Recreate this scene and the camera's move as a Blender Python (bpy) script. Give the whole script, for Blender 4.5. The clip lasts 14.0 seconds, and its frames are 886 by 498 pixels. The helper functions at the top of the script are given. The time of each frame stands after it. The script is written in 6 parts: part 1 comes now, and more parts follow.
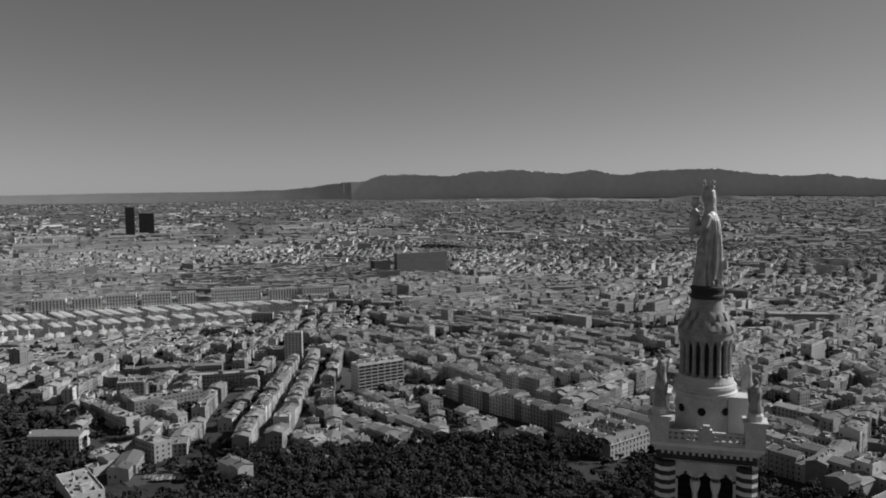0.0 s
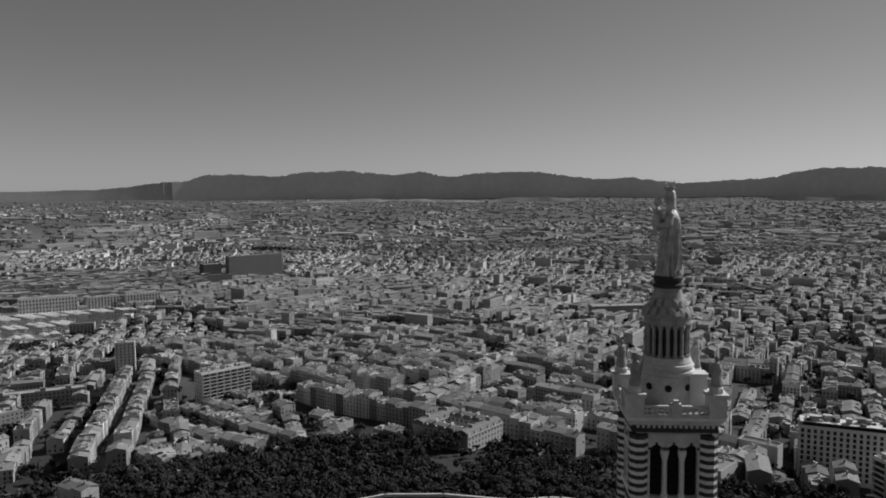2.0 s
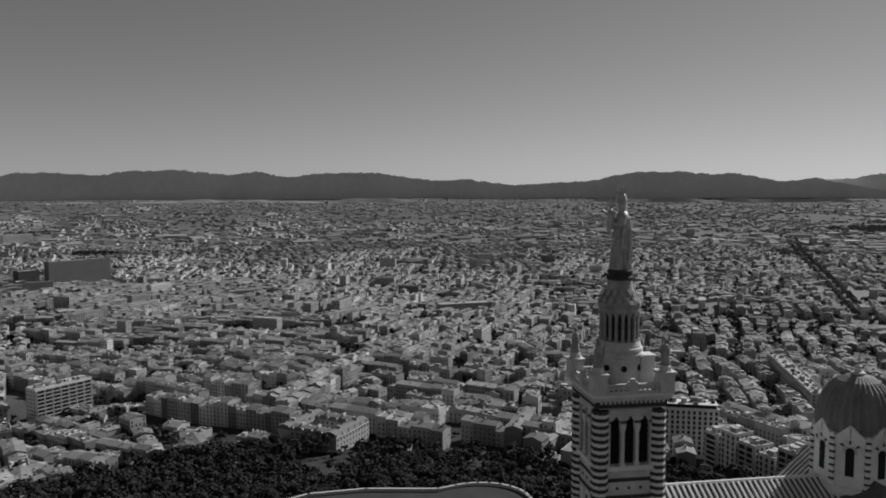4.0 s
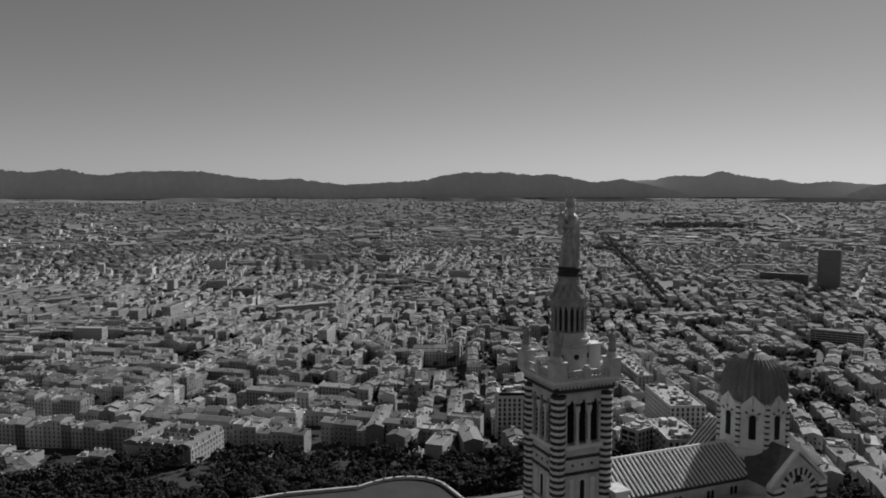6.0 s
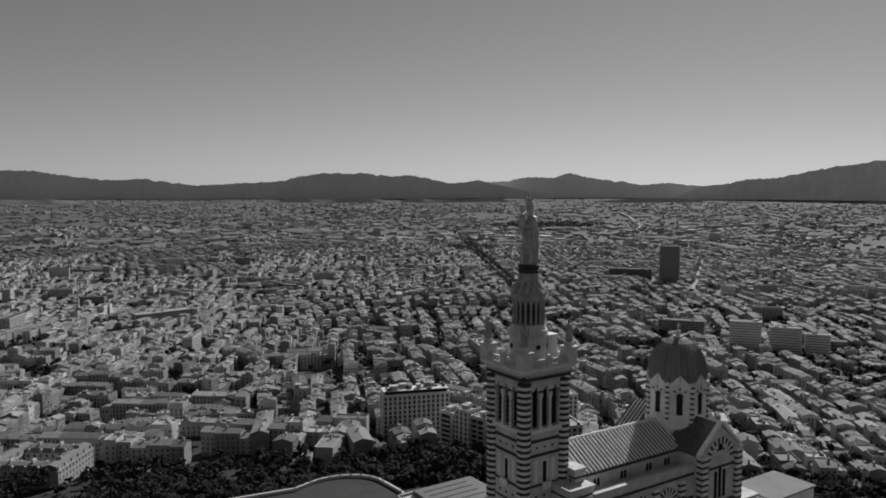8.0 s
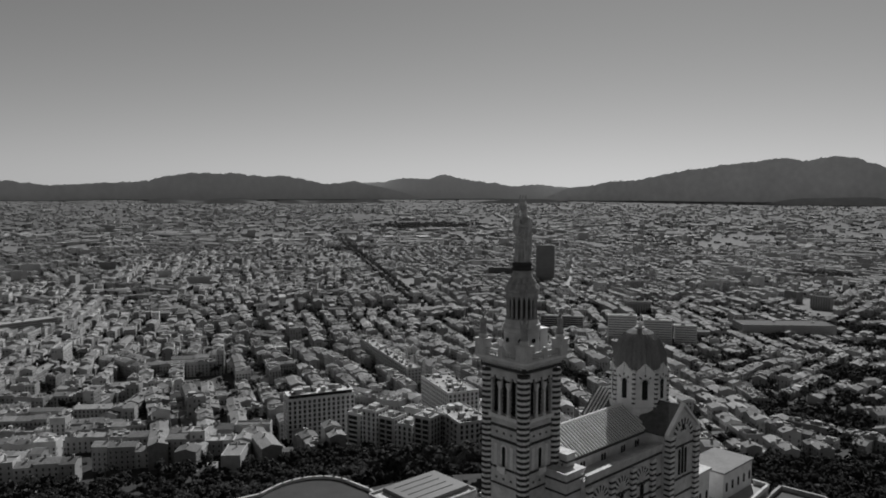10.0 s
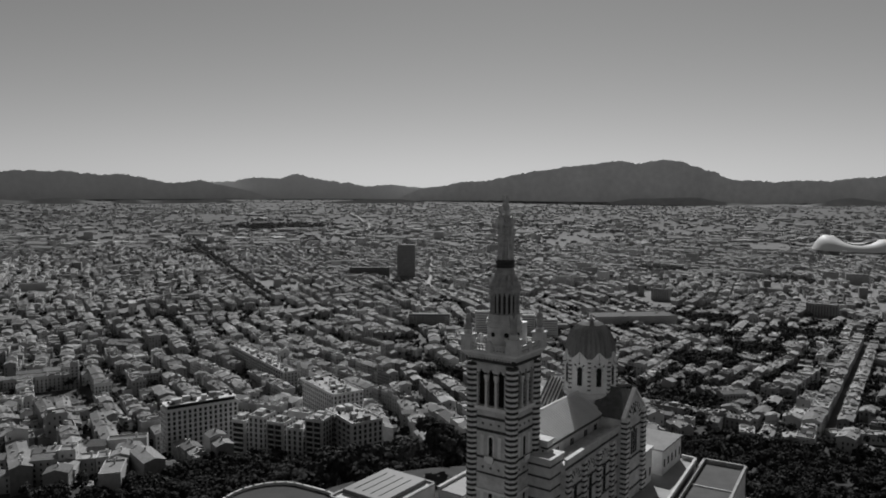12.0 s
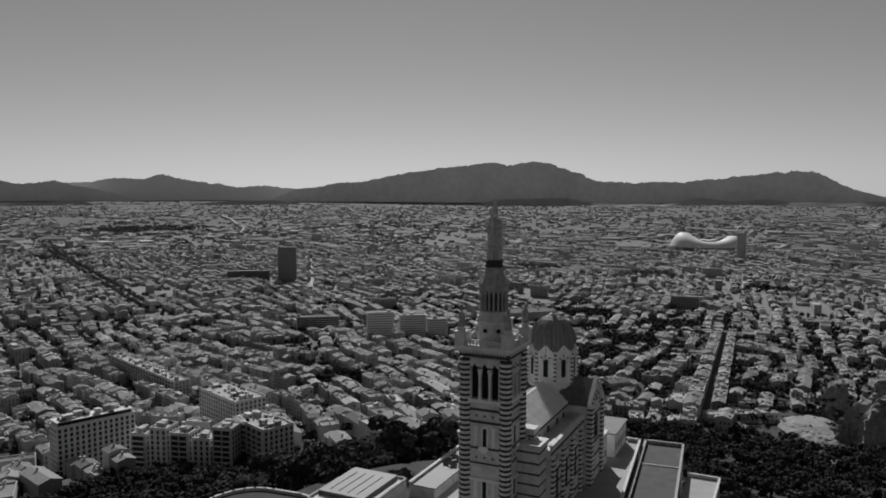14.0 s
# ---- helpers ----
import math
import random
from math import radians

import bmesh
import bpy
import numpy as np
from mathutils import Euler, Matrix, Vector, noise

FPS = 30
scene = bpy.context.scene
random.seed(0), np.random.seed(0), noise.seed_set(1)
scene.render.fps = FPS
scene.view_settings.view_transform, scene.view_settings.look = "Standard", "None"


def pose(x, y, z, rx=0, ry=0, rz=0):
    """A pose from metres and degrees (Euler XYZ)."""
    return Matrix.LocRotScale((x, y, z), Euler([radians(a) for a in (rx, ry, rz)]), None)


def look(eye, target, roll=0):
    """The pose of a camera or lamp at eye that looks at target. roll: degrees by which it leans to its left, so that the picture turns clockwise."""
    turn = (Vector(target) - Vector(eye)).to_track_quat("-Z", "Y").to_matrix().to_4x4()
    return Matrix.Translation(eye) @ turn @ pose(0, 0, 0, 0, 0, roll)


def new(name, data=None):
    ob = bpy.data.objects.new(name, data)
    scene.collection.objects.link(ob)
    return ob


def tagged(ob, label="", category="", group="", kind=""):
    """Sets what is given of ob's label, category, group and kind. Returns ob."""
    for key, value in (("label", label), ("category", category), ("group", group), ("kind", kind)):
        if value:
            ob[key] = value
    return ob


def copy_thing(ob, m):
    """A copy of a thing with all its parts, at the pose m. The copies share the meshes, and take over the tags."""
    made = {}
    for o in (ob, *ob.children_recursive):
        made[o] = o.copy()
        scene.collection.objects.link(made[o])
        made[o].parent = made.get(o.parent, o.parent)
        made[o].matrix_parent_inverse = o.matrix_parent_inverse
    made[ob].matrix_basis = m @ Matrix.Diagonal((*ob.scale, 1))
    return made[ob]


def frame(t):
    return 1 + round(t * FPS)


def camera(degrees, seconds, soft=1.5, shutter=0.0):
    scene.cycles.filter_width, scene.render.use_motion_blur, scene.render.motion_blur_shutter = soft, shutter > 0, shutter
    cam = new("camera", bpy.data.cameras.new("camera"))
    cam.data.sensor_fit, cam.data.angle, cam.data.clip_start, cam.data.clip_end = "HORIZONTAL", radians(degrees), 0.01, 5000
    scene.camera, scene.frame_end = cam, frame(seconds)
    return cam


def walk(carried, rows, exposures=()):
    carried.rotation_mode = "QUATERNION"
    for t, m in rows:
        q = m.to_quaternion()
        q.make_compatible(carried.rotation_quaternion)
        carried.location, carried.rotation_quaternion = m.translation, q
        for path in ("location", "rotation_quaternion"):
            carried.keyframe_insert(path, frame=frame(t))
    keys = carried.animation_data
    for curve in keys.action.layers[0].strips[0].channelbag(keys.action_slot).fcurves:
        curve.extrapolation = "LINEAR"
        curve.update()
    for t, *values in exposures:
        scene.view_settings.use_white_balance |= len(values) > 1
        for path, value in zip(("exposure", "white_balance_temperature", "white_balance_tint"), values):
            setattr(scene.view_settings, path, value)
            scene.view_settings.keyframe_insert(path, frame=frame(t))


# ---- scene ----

cam = camera(62.2, 14.0, soft=1.9)
PATH = [
    (0, -55.31, -60.64, 213.84, 85.58, 0.56, -22.54),
    (0.5, -59.73, -59.38, 213.81, 85.57, 0.56, -25.63),
    (1, -64.37, -57.83, 213.80, 85.56, 0.52, -29.24),
    (1.5, -68.36, -56.28, 213.83, 85.57, 0.44, -32.49),
    (2, -72.29, -54.61, 213.82, 85.56, 0.35, -35.84),
    (2.5, -76.63, -52.87, 213.88, 85.57, 0.31, -39.30),
    (3, -80.85, -51.35, 213.90, 85.59, 0.24, -42.26),
    (5.5, -100.03, -37.89, 214.61, 85.53, 0.02, -58.53),
    (6, -103.48, -34.43, 214.76, 85.53, 0.02, -61.79),
    (6.5, -106.49, -31.50, 214.86, 85.53, 0.06, -64.65),
    (7, -109.06, -28.18, 214.87, 85.55, 0.06, -67.68),
    (7.5, -112.13, -24.65, 215.02, 85.55, 0.10, -70.52),
    (8, -114.85, -21.12, 215.09, 85.60, 0.05, -72.89),
    (10.5, -124.40, 3.69, 215.19, 85.67, -0.10, -85.73),
    (11, -125.50, 9.67, 215.15, 85.68, -0.14, -88.79),
    (11.5, -126.00, 14.80, 215.14, 85.68, -0.16, -91.43),
    (12, -126.63, 20.57, 215.22, 85.69, -0.19, -94.36),
    (12.5, -127.32, 25.71, 215.26, 85.71, -0.17, -96.64),
    (13, -127.85, 31.06, 215.36, 85.73, -0.15, -98.88),
    (13.5, -128.18, 36.92, 215.51, 85.76, -0.14, -101.61),
    (14, -128.56, 42.42, 215.67, 85.78, -0.08, -104.24),
]
walk(cam, [(t, pose(x, y, z, rx, ry, rz)) for t, x, y, z, rx, ry, rz in PATH])

# ---- world and sun: x is east, y is north, z is height over the sea ----
SUN_BEARING, SUN_HEIGHT = 100.0, 38.0
world = bpy.data.worlds.new("sky")
scene.world = world
world.use_nodes = True
wn, wl = world.node_tree.nodes, world.node_tree.links
wn.clear()
sky = wn.new("ShaderNodeTexSky")
sky.sky_type, sky.sun_disc = "NISHITA", False
sky.sun_elevation, sky.sun_rotation = radians(SUN_HEIGHT), radians(SUN_BEARING)
sky.altitude, sky.air_density, sky.dust_density, sky.ozone_density = 200, 0.92, 0.12, 1.0
grey = wn.new("ShaderNodeRGBToBW")
back = wn.new("ShaderNodeBackground")
back.inputs["Strength"].default_value = 0.0465
wout = wn.new("ShaderNodeOutputWorld")
wl.new(sky.outputs[0], grey.inputs[0])
wl.new(grey.outputs[0], back.inputs["Color"])
wl.new(back.outputs[0], wout.inputs[0])
sun_data = bpy.data.lights.new("sun", "SUN")
sun_data.energy, sun_data.angle = 4.4, radians(0.5)
sun = new("sun", sun_data)
sb, sh = radians(SUN_BEARING), radians(SUN_HEIGHT)
sun.matrix_basis = look((0, 0, 900), (-math.sin(sb) * math.cos(sh), -math.cos(sb) * math.cos(sh), 900 - math.sin(sh)))
scene.view_settings.exposure = 0.0

# ---- materials (the film is black and white, so all are greys) ----
def mat(name, lo, hi, rough=0.85, scale=0.4, bump=0.15, vary=0.0, by="object", metal=0.0, stretch=(1, 1, 1), fine=11.0):
    m = bpy.data.materials.new(name)
    m.use_nodes = True
    n, l = m.node_tree.nodes, m.node_tree.links
    bsdf = n["Principled BSDF"]
    tc, mp = n.new("ShaderNodeTexCoord"), n.new("ShaderNodeMapping")
    mp.inputs["Scale"].default_value = stretch
    l.new(tc.outputs["Object"], mp.inputs["Vector"])
    big, small = n.new("ShaderNodeTexNoise"), n.new("ShaderNodeTexNoise")
    for tex, sc in ((big, scale), (small, scale * fine)):
        tex.inputs["Scale"].default_value = sc
        tex.inputs["Detail"].default_value = 3
        l.new(mp.outputs[0], tex.inputs["Vector"])
    mix = n.new("ShaderNodeMix")
    mix.inputs[0].default_value = 0.45
    l.new(big.outputs["Fac"], mix.inputs[2])
    l.new(small.outputs["Fac"], mix.inputs[3])
    ramp = n.new("ShaderNodeMapRange")
    for i, v in enumerate((0.32, 0.68, lo, hi)):
        ramp.inputs[i + 1].default_value = v
    l.new(mix.outputs[0], ramp.inputs[0])
    out = ramp.outputs[0]
    if vary:
        src = n.new("ShaderNodeObjectInfo").outputs["Random"] if by == "object" else n.new("ShaderNodeNewGeometry").outputs["Random Per Island"]
        spread, mul = n.new("ShaderNodeMapRange"), n.new("ShaderNodeMath")
        for i, v in enumerate((0.0, 1.0, 1 - vary, 1 + vary)):
            spread.inputs[i + 1].default_value = v
        mul.operation = "MULTIPLY"
        l.new(src, spread.inputs[0])
        l.new(out, mul.inputs[0])
        l.new(spread.outputs[0], mul.inputs[1])
        out = mul.outputs[0]
    l.new(out, bsdf.inputs["Base Color"])
    bsdf.inputs["Roughness"].default_value = rough
    bsdf.inputs["Metallic"].default_value = metal
    bsdf.inputs["Specular IOR Level"].default_value = 0.05 if "needles" in name or "leaves" in name else 0.25
    if bump:
        b = n.new("ShaderNodeBump")
        b.inputs["Strength"].default_value = bump
        b.inputs["Distance"].default_value = 0.1
        l.new(small.outputs["Fac"], b.inputs["Height"])
        l.new(b.outputs[0], bsdf.inputs["Normal"])
    return m


GROUND = mat("earth_and_scrub", 0.017, 0.048, 0.95, 0.03, 0.5)
ROAD = mat("asphalt", 0.057, 0.089, 0.9, 0.3)
# hill albedos are raised so that their paleness stands in for haze
MOUNT_N = mat("haze_paled_north_hills", 0.56, 0.68, 0.95, 0.004, 0.0, fine=7)
MOUNT = mat("haze_paled_east_hills", 0.6, 0.8, 0.95, 0.004, 0.0, fine=7)
MOUNT_FAR = mat("haze_paled_far_hills", 0.72, 0.8, 0.95, 0.006, 0.0, fine=7)
WATER = mat("harbour_water", 0.018, 0.03, 0.18, 0.05, 0.2)
FLAT = mat("gravel_flat_roof", 0.191, 0.381, 0.9, 0.2, 0.1, 0.6, "island")
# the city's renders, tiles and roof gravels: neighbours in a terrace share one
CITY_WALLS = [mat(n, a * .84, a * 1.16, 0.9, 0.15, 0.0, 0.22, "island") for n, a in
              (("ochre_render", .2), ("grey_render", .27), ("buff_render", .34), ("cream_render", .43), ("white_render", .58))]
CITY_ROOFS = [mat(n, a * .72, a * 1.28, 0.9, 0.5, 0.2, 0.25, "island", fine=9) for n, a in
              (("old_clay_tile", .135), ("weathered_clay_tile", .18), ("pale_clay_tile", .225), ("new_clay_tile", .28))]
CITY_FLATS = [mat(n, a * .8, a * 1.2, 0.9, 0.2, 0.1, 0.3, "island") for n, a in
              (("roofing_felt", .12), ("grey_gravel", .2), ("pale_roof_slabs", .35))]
GLASS = mat("dark_window_glass", 0.012, 0.03, 0.5, 0.2, 0.0)
WALL_N = mat("render_house_wall", 0.305, 0.470, 0.9, 0.5, 0.1, 0.5, "object")
ROOF_N = mat("clay_tile_house_roof", 0.114, 0.241, 0.9, 0.9, 0.3, 0.45, "object", fine=7)
TRIM = mat("pale_window_surround", 0.406, 0.508, 0.8, 1.0, 0.0)
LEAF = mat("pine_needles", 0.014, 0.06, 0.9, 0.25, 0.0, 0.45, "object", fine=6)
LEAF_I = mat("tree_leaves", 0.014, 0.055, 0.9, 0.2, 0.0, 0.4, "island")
# paler copy of the leaf colour for distant trees, haze painted in
LEAF_HAZED = mat("haze_paled_tree_leaves", 0.08, 0.12, 0.9, 0.05, 0.0, 0.3, "island")
BARK = mat("pine_bark", 0.076, 0.152, 0.95, 2.0, 0.4)
STONE = mat("pale_limestone", 0.559, 0.787, 0.85, 0.55, 0.25, 0.08, "object")
STONE_OLD = mat("weathered_limestone", 0.381, 0.686, 0.9, 0.6, 0.35)
STAINED = mat("soot_stained_limestone", 0.191, 0.457, 0.9, 0.7, 0.35)
DARK = mat("dark_green_stone", 0.03, 0.065, 0.8, 0.8, 0.2, 0.15, "object")
VOID = mat("dark_interior", 0.012, 0.02, 0.95, 0.5, 0.0)
TILE = mat("weathered_roof_tile", 0.055, 0.13, 0.85, 0.9, 0.3)
LEAD = mat("lead_dome_sheet", 0.12, 0.25, 0.7, 0.5, 0.25, stretch=(1, 1, 0.25))
GILT = mat("gilded_copper", 0.3, 0.68, 0.62, 1.3, 0.5, metal=0.45)
PAVE = mat("pale_terrace_paving", 0.27, 0.35, 0.9, 0.35, 0.1)
METAL = mat("painted_grey_metal", 0.254, 0.343, 0.5, 2.0, 0.0)
WHITE = mat("white_paint", 0.533, 0.635, 0.6, 0.4, 0.0)
ROCK = mat("limestone_rock", 0.089, 0.330, 0.95, 0.10, 0.8, fine=8, stretch=(1, 1, .35))
ROOF_SHEET = mat("dull_metal_roof_sheet", 0.10, 0.14, 0.6, 0.4, 0.05, stretch=(1, .2, 1))
HULL = mat("white_boat_hull", 0.762, 0.840, 0.5, 0.5, 0.0)
LIME = mat("limewashed_quay_wall", 0.508, 0.699, 0.9, 0.2, 0.0)
CAR = mat("car_paint", 0.12, 0.55, 0.35, 0.01, 0.0, 0.6, "object")


def pave_and_haze_plain(m):
    """Scrub on the hill gives way to streets and yards in the city and to dry open land further out; the paling with
    distance also stands in for haze.
    """
    n, l = m.node_tree.nodes, m.node_tree.links
    bsdf = n["Principled BSDF"]
    old = bsdf.inputs["Base Color"].links[0].from_socket
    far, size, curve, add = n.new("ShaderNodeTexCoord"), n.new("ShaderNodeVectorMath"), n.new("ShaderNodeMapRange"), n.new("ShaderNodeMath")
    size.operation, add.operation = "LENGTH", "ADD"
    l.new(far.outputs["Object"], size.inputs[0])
    # paler outward: paved ground, plus haze put into the colour
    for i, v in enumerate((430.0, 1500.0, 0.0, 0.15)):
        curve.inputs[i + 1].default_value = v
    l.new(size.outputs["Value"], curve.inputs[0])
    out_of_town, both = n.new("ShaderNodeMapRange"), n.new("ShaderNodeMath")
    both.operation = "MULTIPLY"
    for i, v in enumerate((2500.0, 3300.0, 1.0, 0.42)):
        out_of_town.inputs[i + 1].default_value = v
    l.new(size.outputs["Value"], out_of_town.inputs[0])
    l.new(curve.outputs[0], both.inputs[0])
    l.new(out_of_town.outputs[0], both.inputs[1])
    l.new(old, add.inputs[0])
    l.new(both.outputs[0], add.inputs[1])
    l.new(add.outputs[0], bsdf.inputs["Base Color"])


pave_and_haze_plain(GROUND)


# ---- mesh helpers ----
class Soup:
    """Vertices and faces of one mesh, gathered piece by piece."""

    def __init__(self):
        self.v, self.f, self.m = [], [], []

    def add(self, verts, faces, mats=0):
        k = len(self.v)
        self.v.extend(verts)
        for i, face in enumerate(faces):
            self.f.append([k + j for j in face])
            self.m.append(mats if isinstance(mats, int) else mats[i])

    def box(self, x0, y0, z0, x1, y1, z1, m=0):
        self.add([(x0, y0, z0), (x1, y0, z0), (x1, y1, z0), (x0, y1, z0), (x0, y0, z1), (x1, y0, z1), (x1, y1, z1), (x0, y1, z1)],
                 [(0, 3, 2, 1), (4, 5, 6, 7), (0, 1, 5, 4), (1, 2, 6, 5), (2, 3, 7, 6), (3, 0, 4, 7)], m)

    def lathe(self, profile, n=24, cx=0.0, cy=0.0, m=0, turn=0.0):
        """A turned body from (radius, height) pairs, closed at both ends."""
        rings = [[(cx + r * math.cos(turn + 2 * math.pi * i / n), cy + r * math.sin(turn + 2 * math.pi * i / n), z) for i in range(n)] for r, z in profile]
        faces = [(a * n + i, a * n + (i + 1) % n, (a + 1) * n + (i + 1) % n, (a + 1) * n + i) for a in range(len(profile) - 1) for i in range(n)]
        faces += [tuple(range(n))[::-1], tuple((len(profile) - 1) * n + i for i in range(n))]
        self.add([p for ring in rings for p in ring], faces, m)

    def prism(self, outline, d0, d1, plane="xz", m=0):
        """A flat outline pushed out from d0 to d1. plane 'xz': outline in x and z, depth in y; 'xy': depth in z."""
        put = (lambda a, b, d: (a, d, b)) if plane == "xz" else (lambda a, b, d: (d, a, b)) if plane == "yz" else (lambda a, b, d: (a, b, d))
        n = len(outline)
        faces = [(i, (i + 1) % n, n + (i + 1) % n, n + i) for i in range(n)] + [tuple(range(n))[::-1], tuple(range(n, 2 * n))]
        self.add([put(a, b, d0) for a, b in outline] + [put(a, b, d1) for a, b in outline], faces, m)

    def mesh(self, name, *mats, smooth=False):
        me = bpy.data.meshes.new(name)
        me.from_pydata(self.v, [], self.f)
        for m in mats:
            me.materials.append(m)
        if len(mats) > 1:
            me.polygons.foreach_set("material_index", self.m)
        if smooth:
            me.polygons.foreach_set("use_smooth", [True] * len(self.f))
        me.update()
        return me


def fixed_normals(me):
    bm = bmesh.new()
    bm.from_mesh(me)
    bmesh.ops.recalc_face_normals(bm, faces=bm.faces)
    bm.to_mesh(me)
    bm.free()
    return me


def part(name, me, parent, label="", m=None, bevel=0.0):
    """Links a mesh as one part of a thing, or of a part."""
    ob = new(name, me)
    ob.parent = parent
    if m is not None:
        ob.matrix_basis = m
    if label:
        tagged(ob, label)
    return ob


# ---- the lie of the land ----
LAND_R = (0, 55, 75, 120, 200, 300, 400, 500, 650, 900, 1200, 1500, 2600)
LAND_Z = (146, 146, 134, 110, 80, 58, 47, 40, 34, 22, 10, 12, 20)
EDGE = 2600.0  # past here the plain is drawn together, keeping each place's height above the horizon line


def true_distance(r):
    return EDGE * (14000 / EDGE) ** np.clip((r - EDGE) / 2050, 0, 1.15)


def land(x, y):
    r = np.hypot(x, y)
    z = np.interp(r, LAND_R, LAND_Z)
    d = true_distance(r)
    far = 213 - (213 - (20 + (d - EDGE) / 11400 * 60)) * r / d
    if np.ndim(r) == 0 and r > 2900:
        far = far + min(1.0, (r - 2900) / 300) * 9 * noise.noise((x * 0.0016, y * 0.0016, 7.0))
    return np.where(r > EDGE, far, z)


def bearing(x, y):
    return np.degrees(np.arctan2(x, y))


def at_bearing(b, r):
    return r * math.sin(radians(b)), r * math.cos(radians(b))

CONCRETE = mat("concrete_and_road_glint", 0.178, 0.254, 0.8, 0.05, 0.0)
GLASSY = mat("dark_tower_glazing", 0.03, 0.06, 0.25, 0.05, 0.0)
ROOF_DARK = mat("dark_roof_felt", 0.055, 0.09, 0.9, 0.4, 0.1)
SLATE = mat("mansard_slate", 0.127, 0.216, 0.7, 0.8, 0.2)
ROCK_PALE = mat("bare_pale_rock", 0.127, 0.330, 0.95, 0.15, 0.7, fine=8)

# ---- ground, hills, water ----
def build_ground():
    radii = [0, 20, 38, 55, 62, 75, 90, 105, 120, 140, 165, 190, 215, 240, 270, 300, 340, 380, 430, 480, 540, 600, 680, 780, 900, 1000, 1100, 1200, 1350, 1500, 1800, 2200, 2600]
    radii += [2600 + 2250 * i / 24 for i in range(1, 25)]
    n = 360
    v, f = [(0, 0, float(land(0, 0)))], []
    for k, r in enumerate(radii[1:]):
        for i in range(n):
            x, y = at_bearing(360 * i / n, r)
            z = float(land(x, y))
            if 60 < r < 1000:
                z += 3.0 * noise.noise((x * 0.02, y * 0.02, 3.0)) * min(1, (r - 60) / 60)
            v.append((x, y, z))
    f = [(0, 1 + i, 1 + (i + 1) % n) for i in range(n)]
    f = [t[::-1] for t in f]
    for k in range(len(radii) - 2):
        a, b = 1 + k * n, 1 + (k + 1) * n
        f += [(a + i, a + (i + 1) % n, b + (i + 1) % n, b + i)[::-1] for i in range(n)]
    me = bpy.data.meshes.new("ground")
    me.from_pydata(v, [], f)
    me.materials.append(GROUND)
    me.polygons.foreach_set("use_smooth", [True] * len(f))
    tagged(new("ground", me), "dark scrub and earth under the whole city", "ground", kind="structure")


def build_range(name, label, base, depth, slope, summits, material, rough, seed):
    """A chain of hills: summits and saddles are (bearing, height in degrees over the horizon line)."""
    bs, hs = [p[0] for p in summits], [p[1] for p in summits]
    b0, b1 = bs[0], bs[-1]
    cols, rows = int((b1 - b0) * 16), 18
    v, f = [], []
    for j in range(rows + 1):
        s = j / rows
        for i in range(cols + 1):
            b = b0 + (b1 - b0) * i / cols
            top = (float(np.interp(b, bs, hs)) * 2 + float(np.interp(b - .3, bs, hs)) + float(np.interp(b + .3, bs, hs))) / 4
            broad = float(np.mean(np.interp([b + 1.5 * q for q in range(-5, 6)], bs, hs)))
            crag = rough * (noise.noise((b * 0.55, seed, 0)) + 0.7 * noise.noise((b * 1.7, seed, 5)) + 0.6 * noise.noise((b * 4.5, seed, 9)) + 0.5 * noise.noise((b * 11, seed, 3)))
            spur = noise.noise((b * 0.35, s * 1.6, seed)) + 0.5 * noise.noise((b * 0.9, s * 3.2, seed)) + 0.3 * noise.noise((b * 1.6, s * 7.0, seed))
            foot = float(land(*at_bearing(b, base))) - 16
            crest = math.tan(radians(top + crag * min(1, abs(top)) * s ** 5)) * (base + depth) + 214
            run = max(25.0, (math.tan(radians(broad)) * (base + depth) + 214 - foot) / math.tan(radians(slope)))
            x, y = at_bearing(b, base + depth - run * (1 - s))
            rise = s + 0.13 * spur * s * (1 - s)
            v.append((x, y, foot + (crest - foot) * rise))
    for j in range(rows):
        for i in range(cols):
            a = j * (cols + 1) + i
            f.append((a, a + cols + 1, a + cols + 2, a + 1)[::-1])
    me = bpy.data.meshes.new(name)
    me.from_pydata(v, [], f)
    me.materials.append(material)
    me.polygons.foreach_set("use_smooth", [True] * len(f))
    tagged(new(name, me), label, "mountain", kind="structure")


build_ground()
build_range("backdrop_far_hills", "distant mountain ridge, haze put into its pale colour", 4560, 310, 75,
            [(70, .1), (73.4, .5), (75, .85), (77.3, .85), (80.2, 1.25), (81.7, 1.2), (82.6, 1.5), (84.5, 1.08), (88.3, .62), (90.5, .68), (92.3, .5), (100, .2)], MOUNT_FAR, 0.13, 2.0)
# west end of the north ridge, coloured darker to cancel the sunlight on it
build_range("backdrop_port_rise", "low rise behind the port, coloured darker to offset the sun", 4430, 330, 89,
            [(-24, -.2), (-12, 0), (-9, .05), (-2, .16), (5.5, .19), (10, .3), (12.3, .54), (14, .82), (15.0, .85)], mat("sun_dimmed_rise", .24, .3, .95, .01, 0.0, fine=7), 0.13, 5.0)
